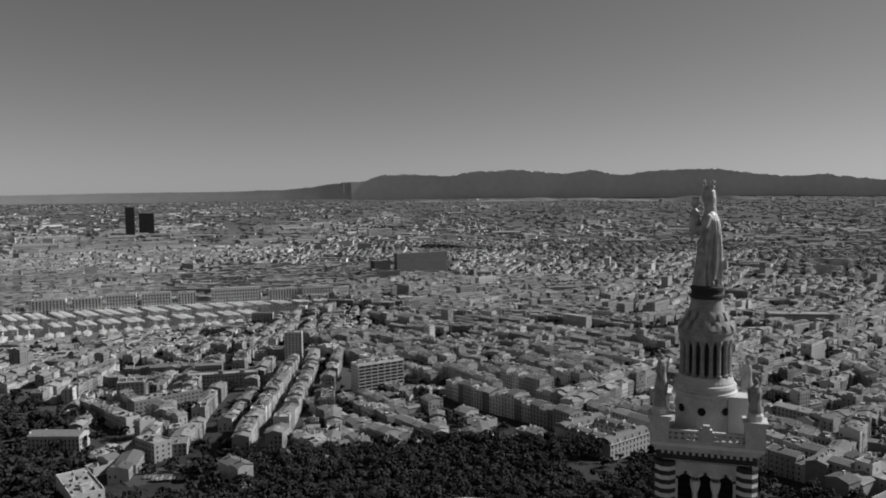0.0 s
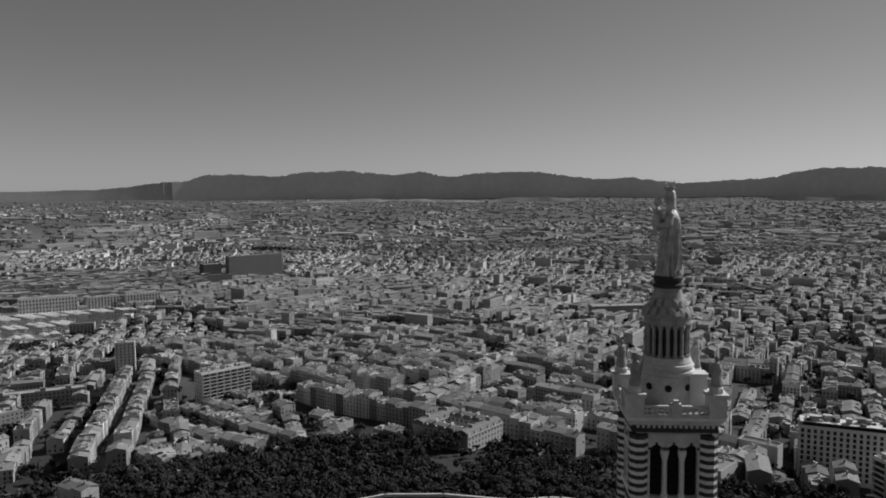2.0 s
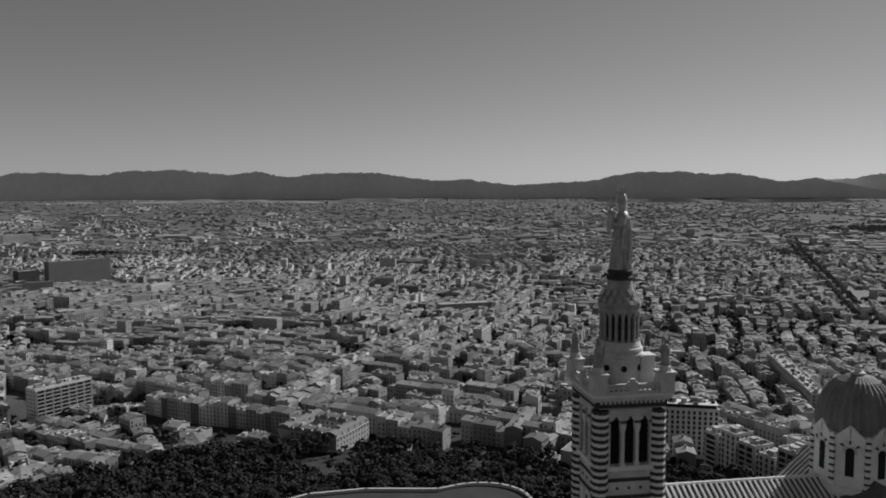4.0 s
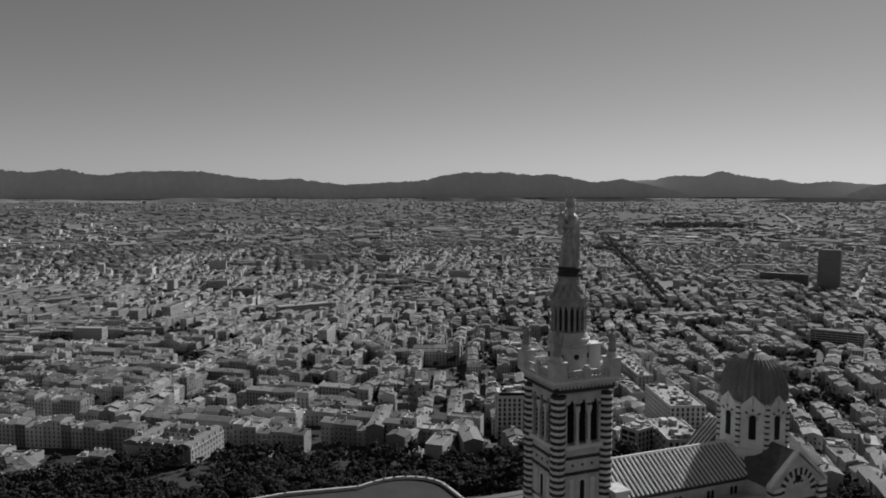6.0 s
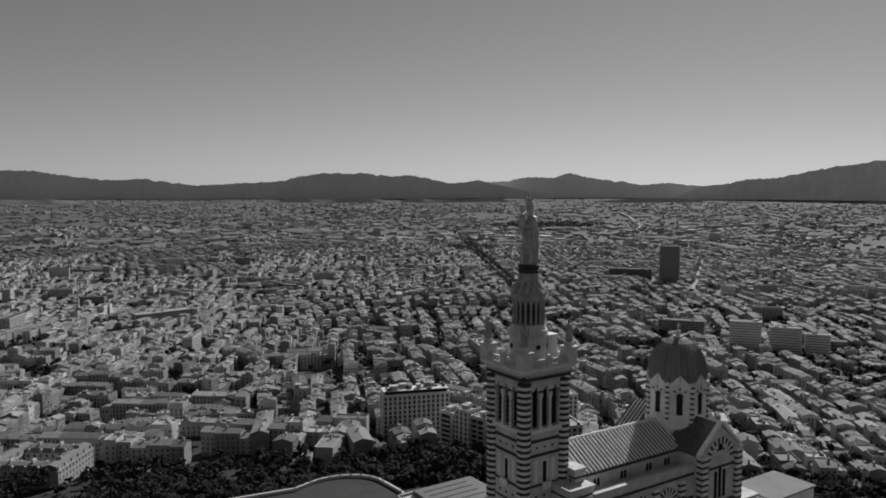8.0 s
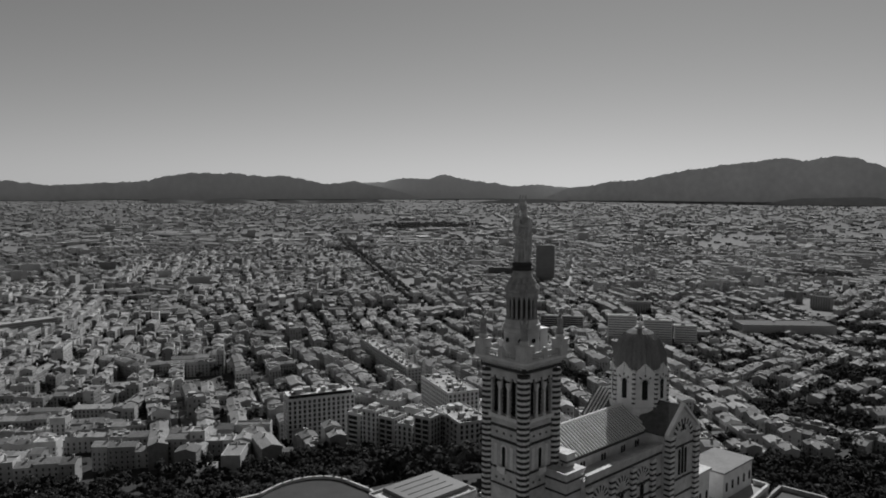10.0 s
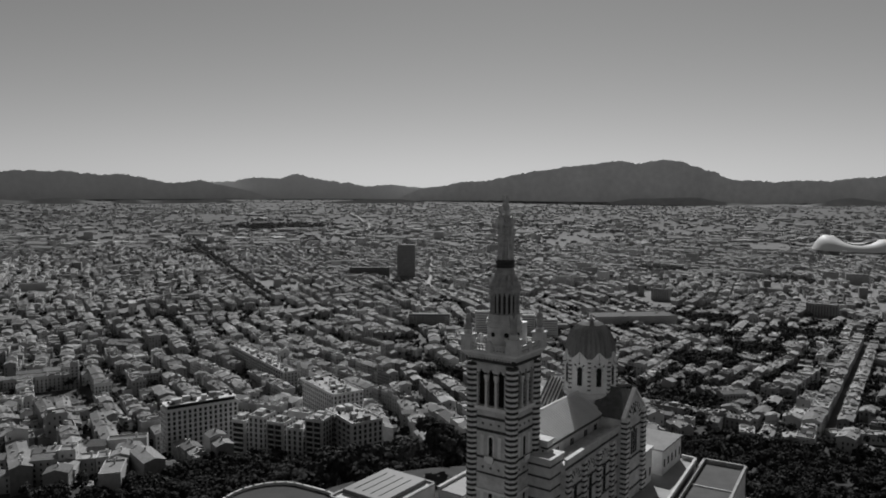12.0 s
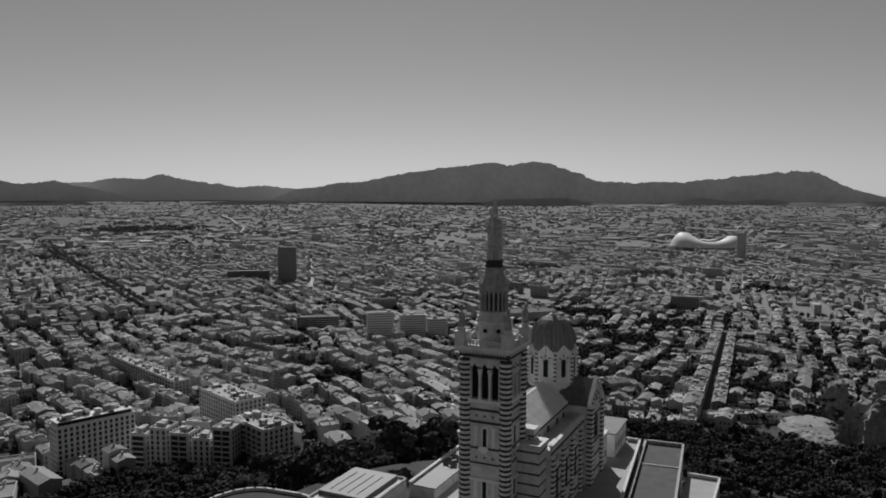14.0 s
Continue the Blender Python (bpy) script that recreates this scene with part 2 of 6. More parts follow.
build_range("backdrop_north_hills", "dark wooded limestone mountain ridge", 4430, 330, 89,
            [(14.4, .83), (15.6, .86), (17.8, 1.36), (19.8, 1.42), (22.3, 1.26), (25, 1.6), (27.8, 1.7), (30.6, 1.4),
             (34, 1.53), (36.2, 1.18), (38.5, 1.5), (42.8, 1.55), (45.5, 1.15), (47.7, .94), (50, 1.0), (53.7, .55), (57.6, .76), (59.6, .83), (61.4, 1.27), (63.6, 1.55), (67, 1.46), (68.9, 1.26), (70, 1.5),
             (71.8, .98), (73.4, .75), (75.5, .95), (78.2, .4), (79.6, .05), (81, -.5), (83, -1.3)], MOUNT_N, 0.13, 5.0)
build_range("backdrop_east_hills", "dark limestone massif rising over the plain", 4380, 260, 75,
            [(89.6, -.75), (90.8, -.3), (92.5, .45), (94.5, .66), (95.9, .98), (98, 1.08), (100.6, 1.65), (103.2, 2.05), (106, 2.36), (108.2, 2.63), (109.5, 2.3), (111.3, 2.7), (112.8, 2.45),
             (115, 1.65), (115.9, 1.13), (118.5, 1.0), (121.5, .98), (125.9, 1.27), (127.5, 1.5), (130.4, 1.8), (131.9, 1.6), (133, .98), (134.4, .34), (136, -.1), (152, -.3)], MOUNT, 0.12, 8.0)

# foothill colour is raised too, in place of haze
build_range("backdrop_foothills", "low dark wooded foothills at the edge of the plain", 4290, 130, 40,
            [(b, -.72 + .75 * min(1, (b - 14) / 12) * max(0.0, noise.noise((b * .11, 3.3, 0)) + .45 * noise.noise((b * .4, 7.1, 0)))) for b in range(14, 153)], mat("haze_paled_foothills", .32, .44, .95, .01, 0.0, fine=7), 0.05, 11.0)


def build_water():
    s = Soup()
    corners = [(-420, 1395), (-300, 1392), (-60, 1366), (150, 1335), (285, 1305), (300, 1262), (226, 1205), (60, 1075), (-120, 1050), (-420, 1055)]
    s.add([(x, y, 12.6) for x, y in corners], [tuple(range(len(corners)))[::-1]])
    me = fixed_normals(s.mesh("water", WATER))
    tagged(new("water", me), "dark still harbour basin water", "water", kind="structure")
    return corners


HARBOUR = build_water()

# ---- the hilltop church: local x runs along the nave from the bell tower, the seen long side is at minus y ----
CHURCH = pose(0, 0, 0, 0, 0, -40)
church = new("basilica")
church.matrix_basis = CHURCH
tagged(church, "striped limestone hilltop church with square bell tower and ribbed dome", "church")


def arch(cx, z0, w, h, n=10):
    """Outline of a round-headed opening, counter-clockwise from its lower left."""
    r = w / 2
    return [(cx - r, z0), (cx + r, z0)] + [(cx + r * math.cos(math.pi * i / n), z0 + h - r + r * math.sin(math.pi * i / n)) for i in range(n + 1)]


def four(k):
    return Matrix.Rotation(k * math.pi / 2, 4, "Z")


H = 4.2  # half width of the tower between its corner piers


def build_tower():
    s = Soup()
    s.box(-H, -H, 140, H, H, 178.4)
    s.box(-H, -H, 186.0, H, H, 187.0)
    shaft = part("bell_tower", s.mesh("bell_tower", STONE_OLD), church, "pale weathered limestone shaft of the bell tower")
    # solid block stops light passing through; its near-black colour paints the inner shade
    core = Soup()
    core.box(-3.5, -3.5, 178.4, 3.5, 3.5, 186)
    part("belfry_core", core.mesh("belfry_core", VOID), shaft, "solid near-black block painting the shade inside the belfry")
    # corner piers laid in alternating pale and dark courses
    h = 0.47
    for dark in (0, 1):
        c = Soup()
        r0 = 1.12 if dark else 1.08
        c.lathe([(r0 - 0.04, 0.0), (r0, 0.03), (r0, h - 0.03), (r0 - 0.04, h)], 8, turn=math.pi / 8)
        (course_dark if dark else course_pale).append(c.mesh("stone_course", DARK if dark else STONE))
    n = int((186.2 - 150.2) / h)
    for sx in (-1, 1):
        for sy in (-1, 1):
            if sx > 0 and sy > 0:
                continue
            for i in range(n):
                me = (course_dark if i % 2 else course_pale)[0]
                part("stone_course", me, shaft, m=Matrix.Translation((sx * 3.95, sy * 3.95, 150.2 + i * h)))
    # horizontal dark bands and ledges
    for z, hh, out, m in ((150.0, .5, .12, DARK), (154.4, .28, .1, DARK), (159.0, .35, .12, DARK), (163.2, .5, .25, STONE), (166.4, .3, .1, DARK), (169.2, .35, .12, DARK),
                          (174.0, .45, .14, DARK), (176.3, .45, .14, DARK), (177.9, .6, .45, STONE)):
        b = Soup()
        e = H + out
        b.box(-e, -e, z, e, e, z + hh)
        part("stone_band", b.mesh("stone_band", m), shaft)
    slit, frame_s = Soup(), Soup()
    slit.prism(arch(0, 0, 0.75, 3.4), -0.02, 0.02)
    frame_s.prism(arch(0, -0.25, 1.35, 4.0), -0.06, 0.02)
    side, boss = Soup(), Soup()
    side.prism([(-0.35, 0), (0.35, 0), (0.35, 3.6), (-0.35, 3.6)], -0.1, 0.02)
    boss.prism([(0.22 * math.cos(a * math.pi / 4), 0.22 * math.sin(a * math.pi / 4)) for a in range(8)], -0.08, 0.02)
    balc = Soup()
    balc.box(-0.9, -0.75, -0.2, 0.9, 0, 0.05)
    balc.box(-0.9, -0.75, 0.05, 0.9, -0.62, 0.7)
    balc.box(-0.55, -0.5, -0.6, 0.55, 0, -0.2)
    meshes = [fixed_normals(x.mesh(n_, m)) for x, n_, m in ((slit, "slit_window", VOID), (frame_s, "window_surround", STONE), (side, "wall_panel", STONE), (boss, "stone_boss", DARK), (balc, "balcony", STONE))]
    for k in (0, 3):
        for z in (169.75, 160.0, 153.0):
            m = four(k) @ Matrix.Translation((0, -H, z))
            part("window_surround", meshes[1], shaft, m=m)
            part("slit_window", meshes[0], shaft, m=m @ Matrix.Translation((0, -0.06, 0)))
            for dx in (-1.75, 1.75):
                part("wall_panel", meshes[2], shaft, m=m @ Matrix.Translation((dx, 0, 0)))
        for z in (175.4, 167.6):
            for dx in (-1.6, 0, 1.6):
                part("stone_boss", meshes[3], shaft, m=four(k) @ Matrix.Translation((dx, -H, z)))
        part("balcony", meshes[4], shaft, m=four(k) @ Matrix.Translation((0, -H, 169.2)))
    # belfry: three round-headed openings a side, on paired shafts
    screen = Soup()
    w, z0, z1 = 1.45, 178.4, 186.0
    xs = (-1.95, 0.0, 1.95)
    edge = H - 1.2
    spring, n = 184.0, 10
    outline = [(-edge, z0)]
    for c in xs:
        outline += [(c - w / 2, z0)] + [(c - w / 2 * math.cos(math.pi * i / n), spring + w / 2 * math.sin(math.pi * i / n)) for i in range(n + 1)] + [(c + w / 2, z0)]
    outline += [(edge, z0), (edge, z1), (-edge, z1)]
    screen.prism(outline, -0.35, 0.35)
    screen_me = fixed_normals(screen.mesh("belfry_arcade", STONE_OLD))
    col = Soup()
    col.lathe([(.42, 0), (.42, .35), (.3, .45), (.26, .7), (.24, 4.3), (.3, 4.4), (.46, 5.0), (.5, 5.15), (.5, 5.6)], 10)
    col_me = col.mesh("belfry_column", STONE, smooth=False)
    vous_me = {}
    for dark in (0, 1):
        q = Soup()
        a0, a1 = math.radians(-9), math.radians(9)
        q.prism([(0.73 * math.sin(a0), 0.73 * math.cos(a0)), (0.73 * math.sin(a1), 0.73 * math.cos(a1)), (1.0 * math.sin(a1), 1.0 * math.cos(a1)), (1.0 * math.sin(a0), 1.0 * math.cos(a0))], -0.45, -0.3)
        vous_me[dark] = fixed_normals(q.mesh("arch_stone", DARK if dark else STONE))
    for k in (0, 1, 2, 3):
        m = four(k) @ Matrix.Translation((0, -H + 0.2, 0))
        part("belfry_arcade", screen_me, shaft, m=m)
        if k in (1, 2):
            continue
        for x in (-0.98, 0.98):
            part("belfry_column", col_me, shaft, m=m @ Matrix.Translation((x, -0.15, 178.45)))
        for x in xs:
            for j, ang in enumerate((-72, -36, 0, 36, 72)):
                part("arch_stone", vous_me[j % 2 == 0], shaft, m=m @ Matrix.Translation((x, 0, spring)) @ Matrix.Rotation(radians(ang), 4, "Y"))
    # louvres are coloured near-black for the shade behind the arches
    for k in (0, 3):
        sl = Soup()
        for x in xs:
            for z in np.arange(179.0, 183.6, 0.75):
                sl.box(x - w / 2, -H + .3, z, x + w / 2, -H + .69, z + 0.12)
        part("belfry_louvre", sl.mesh("belfry_louvre", VOID), shaft, m=four(k))
    # cornice, parapet and terrace
    e = H + 0.5
    for z, hh, out, m, nm in ((186.3, .9, .62, DARK, "stone_band"), (187.2, .35, .75, STONE_OLD, "cornice"), (187.55, .3, 1.0, STONE_OLD, "cornice"), (187.85, .35, 1.25, STONE, "cornice")):
        b = Soup()
        q = H + out
        b.box(-q, -q, z, q, q, z + hh)
        part(nm, b.mesh(nm, m), shaft)
    dent = Soup()
    dent.box(-.14, -.22, 0, .14, 0, .32)
    dent_me = dent.mesh("dentil", STONE_OLD)
    for k in (0, 3):
        for i in range(15):
            part("dentil", dent_me, shaft, m=four(k) @ Matrix.Translation((-4.2 + 0.6 * i, -H - 0.62, 186.9)))
    rail = Soup()
    q = H + 0.95
    rail.box(-q, -q, 188.2, q, -q + .35, 188.5)
    rail.box(-q, -q, 189.25, q, -q + .35, 189.5)
    rail_me = rail.mesh("parapet_rail", STONE_OLD)
    bal = Soup()
    bal.prism([(0, 0), (.34, .38), (0, .76), (-.34, .38)], -.1, .1)
    bal.prism([(-.07, 0), (.07, 0), (.07, .76), (-.07, .76)], -.13, .13)
    bal_me = fixed_normals(bal.mesh("baluster", STONE_OLD))
    pier = Soup()
    pier.box(-.55, -.3, 0, .55, .3, 1.55)
    pier.box(-.3, -.25, 1.55, .3, .25, 1.95)
    pier_me = pier.mesh("parapet_pier", STONE_OLD)
    for k in range(4):
        r = part("parapet_rail", rail_me, shaft, m=four(k))
        for i in range(13):
            if i != 6:
                part("baluster", bal_me, shaft, m=four(k) @ Matrix.Translation((-3.9 + 0.65 * i, -q + .18, 188.5)))
        part("parapet_pier", pier_me, shaft, m=four(k) @ Matrix.Translation((0, -q + .15, 188.2)))
    corner = Soup()
    corner.box(-.95, -.95, 188.2, .95, .95, 190.6)
    corner.box(-1.15, -1.15, 190.6, 1.15, 1.15, 190.95)
    corner.lathe([(.8, 190.95), (.8, 191.5), (.65, 191.7)], 8)
    corner_me = corner.mesh("corner_pedestal", STONE_OLD)
    for sx in (-1, 1):
        for sy in (-1, 1):
            part("corner_pedestal", corner_me, shaft, m=Matrix.Translation((sx * 4.55, sy * 4.55, 0)))
    floor = Soup()
    floor.box(-q + .4, -q + .4, 188.0, q - .4, q - .4, 188.3)
    part("terrace_floor", floor.mesh("terrace_floor", PAVE), shaft)
    hut = Soup()
    hut.box(2.2, -2.2, 188.3, 4.2, -0.3, 192.2)
    hut.box(2.05, -2.35, 192.2, 4.35, -0.15, 192.5)
    part("stair_turret", hut.mesh("stair_turret", WHITE), shaft, "white stair turret")
    # round pedestal of the statue
    d = Soup()
    d.lathe([(3.04, 188.2), (3.0, 192.1), (3.12, 192.25), (3.26, 192.4), (3.26, 192.7), (3.06, 192.8), (3.06, 193.05), (3.18, 193.15), (3.1, 193.45), (2.92, 193.55), (2.9, 193.75), (2.82, 193.95), (2.7, 194.3)], 40)
    ped = part("pedestal_drum", d.mesh("pedestal_drum", STONE_OLD, smooth=False), church, "stained round stone pedestal below the statue")
    hole = Soup()
    hole.lathe([(.42, -.05), (.42, .05)], 14)
    hole_me = hole.mesh("porthole", VOID)
    for a in (10, 62, 118, 170, 218, 262, 310):
        part("porthole", hole_me, ped, m=Matrix.Rotation(radians(a), 4, "Z") @ Matrix.Translation((3.02, 0, 190.9)) @ Matrix.Rotation(math.pi / 2, 4, "Y"))
    inner = Soup()
    inner.lathe([(2.05, 194.2), (2.05, 198.6)], 24)
    part("pedestal_core", inner.mesh("pedestal_core", DARK), ped)
    c2 = Soup()
    c2.lathe([(.34, 0), (.34, .25), (.22, .35), (.2, 3.2), (.24, 3.3), (.36, 3.65), (.36, 3.9)], 8)
    c2_me = c2.mesh("column", STAINED)
    for i in range(18):
        a = 2 * math.pi * i / 18
        part("column", c2_me, ped, m=Matrix.Translation((2.42 * math.cos(a), 2.42 * math.sin(a), 194.3)) @ Matrix.Rotation(a, 4, "Z"))
    cap = Soup()
    cap.lathe([(2.62, 198.1), (2.72, 198.3), (2.72, 198.75), (2.86, 198.95), (2.86, 199.35), (2.74, 199.5), (2.42, 199.9), (2.05, 200.6), (1.75, 201.4), (1.58, 202.2), (1.55, 202.5)], 36)
    part("pedestal_cap", cap.mesh("pedestal_cap", STAINED), ped)
    leaf = Soup()
    leaf.add([(-.3, .1, 0), (.3, .1, 0), (.32, -.25, -.75), (0, -.4, -1.15), (-.32, -.25, -.75), (0, -.12, -.3)], [(0, 1, 5), (1, 2, 5), (2, 3, 5), (3, 4, 5), (4, 0, 5), (0, 4, 3, 2, 1)])
    leaf_me = leaf.mesh("carved_leaf", STAINED)
    for ring, (rr, zz, cnt) in enumerate(((2.7, 200.25, 16), (2.1, 201.2, 14))):
        for i in range(cnt):
            a = 2 * math.pi * (i + 0.5 * ring) / cnt
            part("carved_leaf", leaf_me, ped, m=Matrix.Rotation(a, 4, "Z") @ Matrix.Translation((0, -rr, zz)))
    neck = Soup()
    neck.lathe([(1.6, 202.4), (1.75, 202.5), (1.75, 202.8), (1.55, 202.9), (1.55, 203.25), (1.68, 203.35), (1.68, 203.65), (1.5, 203.8)], 28)
    part("pedestal_collar", neck.mesh("pedestal_collar", DARK), ped, "dark bronze collar")


course_pale, course_dark = [], []
build_tower()


def build_statue():
    """Robed and crowned standing figure with a small one held before its chest, as one plain shape facing minus x."""
    s = Soup()
    n, z0 = 96, 203.8

    def shell(prof, folds, lean=0.0):
        """Folded cloth round an upright axis: (half width, height, depth of the folds, push to the front, flatness)."""
        rings = []
        for r, z, deep, push, flat in prof:
            for i in range(n):
                a = 2 * math.pi * i / n
                w = a + .12 * math.sin(3 * a + z * .5)
                f = 1 + deep * (abs(math.sin(folds * w / 2 + lean * z)) - .6) + .5 * deep * math.sin(folds * 1.7 * w - z * .35)
                rings.append((r * f * math.cos(a) * flat - push, r * f * math.sin(a), z0 + z))
        k = len(prof)
        s.add(rings, [(b * n + i, b * n + (i + 1) % n, (b + 1) * n + (i + 1) % n, (b + 1) * n + i) for b in range(k - 1) for i in range(n)] + [tuple(range(n))[::-1], tuple((k - 1) * n + i for i in range(n))])

    def limb(points):
        """A tapered arm through (x, y, z, radius)."""
        for (xa, ya, za, ra), (xb, yb, zb, rb) in zip(points, points[1:]):
            a, b = Vector((xa, ya, za)), Vector((xb, yb, zb))
            t = (b - a).normalized()
            u = t.orthogonal().normalized()
            v = t.cross(u)
            ring = [tuple(c + (u * math.cos(q * math.pi / 5) + v * math.sin(q * math.pi / 5)) * r) for c, r in ((a - t * ra * .5, ra * .7), (a, ra), (b, rb), (b + t * rb * .5, rb * .7)) for q in range(10)]
            s.add(ring, [(k * 10 + q, k * 10 + (q + 1) % 10, k * 10 + 10 + (q + 1) % 10, k * 10 + 10 + q) for k in range(3) for q in range(10)] + [tuple(range(10))[::-1], tuple(range(30, 40))])

    # gown, then the mantle that hangs from the shoulders to the calves
    shell([(1.34, 0, .26, 0, .95), (1.28, .25, .3, 0, .95), (1.14, 1.4, .36, .02, .95), (1.06, 2.8, .32, .04, .92), (1.02, 4.0, .26, .02, .9), (.98, 5.2, .18, -.05, .86), (.95, 6.0, .1, -.1, .8), (1.05, 6.9, .06, -.14, .72), (.95, 7.4, .03, -.14, .7), (.42, 7.95, 0, -.08, .9), (.3, 8.4, 0, -.02, 1)], 13)
    shell([(1.2, .7, .34, -.3, .84), (1.2, 2.4, .32, -.3, .84), (1.24, 3.8, .28, -.3, .8), (1.32, 5.0, .22, -.3, .74), (1.36, 6.0, .14, -.3, .7), (1.3, 6.8, .08, -.28, .68), (1.0, 7.45, .04, -.24, .66), (.45, 8.0, 0, -.18, .7)], 9, .12)
    # diagonal swags of the mantle over the front
    for k in range(4):
        limb([(-.5, -1.0, z0 + 5.4 - k * .6, .14), (-.95, -.2, z0 + 4.5 - k * .65, .15), (-.8, .7, z0 + 4.8 - k * .55, .12)])
    # head, veil and crown
    s.lathe([(.3, z0 + 8.2), (.34, z0 + 8.6), (.54, z0 + 8.9), (.6, z0 + 9.35), (.5, z0 + 9.85), (.3, z0 + 10.1)], 16, cx=-.1)
    s.lathe([(.75, z0 + 6.9), (.64, z0 + 7.8), (.56, z0 + 8.6), (.58, z0 + 9.2), (.48, z0 + 9.85), (.25, z0 + 10.1)], 16, cx=.2)
    s.lathe([(.42, z0 + 9.85), (.5, z0 + 10.0), (.58, z0 + 10.4), (.48, z0 + 10.42), (.25, z0 + 10.2)], 14)
    for i in range(8):
        a = 2 * math.pi * i / 8
        s.lathe([(.1, z0 + 10.2), (.07, z0 + 10.6), (.11, z0 + 10.75), (.03, z0 + 11.2)], 6, cx=.56 * math.cos(a), cy=.56 * math.sin(a))
    # the arms that hold the small figure
    limb([(0, 1.2, z0 + 7.3, .38), (-.35, 1.55, z0 + 6.2, .42), (-1.0, .85, z0 + 5.75, .3), (-1.35, .3, z0 + 5.8, .2)])
    limb([(0, -1.2, z0 + 7.3, .38), (-.4, -1.5, z0 + 6.1, .42), (-1.05, -.8, z0 + 5.9, .3), (-1.3, -.2, z0 + 6.5, .2)])
    # the small figure, crowned, with open arms
    cx, cy = -1.3, .15
    s.lathe([(.36, z0 + 5.3), (.58, z0 + 5.8), (.6, z0 + 6.5), (.46, z0 + 7.2), (.46, z0 + 7.7), (.16, z0 + 8.05), (.15, z0 + 8.15), (.4, z0 + 8.35), (.47, z0 + 8.7), (.36, z0 + 9.05), (.4, z0 + 9.3), (.1, z0 + 9.25)], 16, cx=cx, cy=cy)
    for q in (-1, 1):
        limb([(cx, cy + q * .3, z0 + 7.55, .18), (cx - .4, cy + q * .85, z0 + 7.5, .15), (cx - .8, cy + q * 1.15, z0 + 7.95, .1)])
        limb([(cx - .05, cy + q * .25, z0 + 6.0, .24), (cx - .3, cy + q * .28, z0 + 5.5, .19), (cx - .25, cy + q * .25, z0 + 4.7, .13)])
    me = fixed_normals(s.mesh("gilded_statue", GILT))
    ob = new("gilded_statue", me)
    melt = ob.modifiers.new("melt", "REMESH")
    melt.mode, melt.voxel_size = "VOXEL", 0.045
    ob.matrix_basis = CHURCH
    tagged(ob, "gilded copper crowned statue standing on the round pedestal", "statue")


def build_angel():
    s = Soup()
    s.lathe([(.62, 191.7), (.66, 192.0), (.5, 193.0), (.55, 193.8), (.42, 194.3), (.16, 194.5), (.26, 194.75), (.26, 195.0), (.1, 195.2)], 12)
    for q in (-1, 1):
        s.add([(.2, q * .2, 193.2), (.55, q * .55, 194.0), (.6, q * .75, 195.2), (.5, q * .5, 194.4), (.35, q * .25, 192.2), (.4, q * .6, 193.0)], [(0, 1, 3), (1, 2, 3), (0, 4, 5), (0, 5, 1), (1, 5, 2), (3, 2, 5), (0, 3, 5, 4)])
    s.lathe([(.05, 194.3), (.06, 194.9), (.16, 195.5)], 6, cx=-.4)
    return fixed_normals(s.mesh("angel_statue", STAINED))


build_statue()
angel = build_angel()
for sx in (-1, 1):
    for sy in (-1, 1):
        ob = new("angel_statue", angel)
        ob.matrix_basis = CHURCH @ Matrix.Translation((sx * 4.55, sy * 4.55, 0)) @ Matrix.Rotation(math.atan2(-sy, -sx), 4, "Z")
        tagged(ob, "weathered stone angel blowing a trumpet on a corner pedestal", "statue", "tower corner angels")


def striped(parent, x0, y0, x1, y1, z0, z1, pale=0.62, dark=0.42, m=Matrix()):
    """A pier of alternating pale and dark courses, each course a part."""
    sx, sy = x1 - x0, y1 - y0
    for k, h in ((0, pale), (1, dark)):
        key = ("course", round(sx, 2), round(sy, 2), h, k)
        if key not in fan_meshes:
            c, g = Soup(), 0.03 * k
            c.box(-sx / 2 - g, -sy / 2 - g, 0, sx / 2 + g, sy / 2 + g, h)
            fan_meshes[key] = c.mesh("stone_course", DARK if k else STONE)
    i, z = 0, z0
    while z < z1 - 0.05:
        k = i % 2
        h = dark if k else pale
        part("stone_course", fan_meshes[("course", round(sx, 2), round(sy, 2), h, k)], parent, m=m @ Matrix.Translation(((x0 + x1) / 2, (y0 + y1) / 2, z)))
        z, i = z + h, i + 1


fan_meshes = {}


def wheel_stones(parent, m, radius, count, a0, a1, length=0.75, width=0.34):
    """Fan of alternating pale and dark arch stones."""
    for dark in (0, 1):
        key = (round(radius, 2), length, dark)
        if key not in fan_meshes:
            q = Soup()
            q.prism([(-width / 2, radius), (width / 2, radius), (width * .62, radius + length), (-width * .62, radius + length)], -0.1, 0.02)
            fan_meshes[key] = fixed_normals(q.mesh("arch_stone", DARK if dark else STONE))
    for i in range(count):
        ang = a0 + (a1 - a0) * i / (count - 1)
        part("arch_stone", fan_meshes[(round(radius, 2), length, i % 2)], parent, m=m @ Matrix.Rotation(radians(ang), 4, "Y"))


NW, NE_, NR = 5.6, 169.9, 173.4   # nave half width, eave, ridge
AW, AP = 9.6, 168.4               # aisle half width and parapet
BASE = 147.0


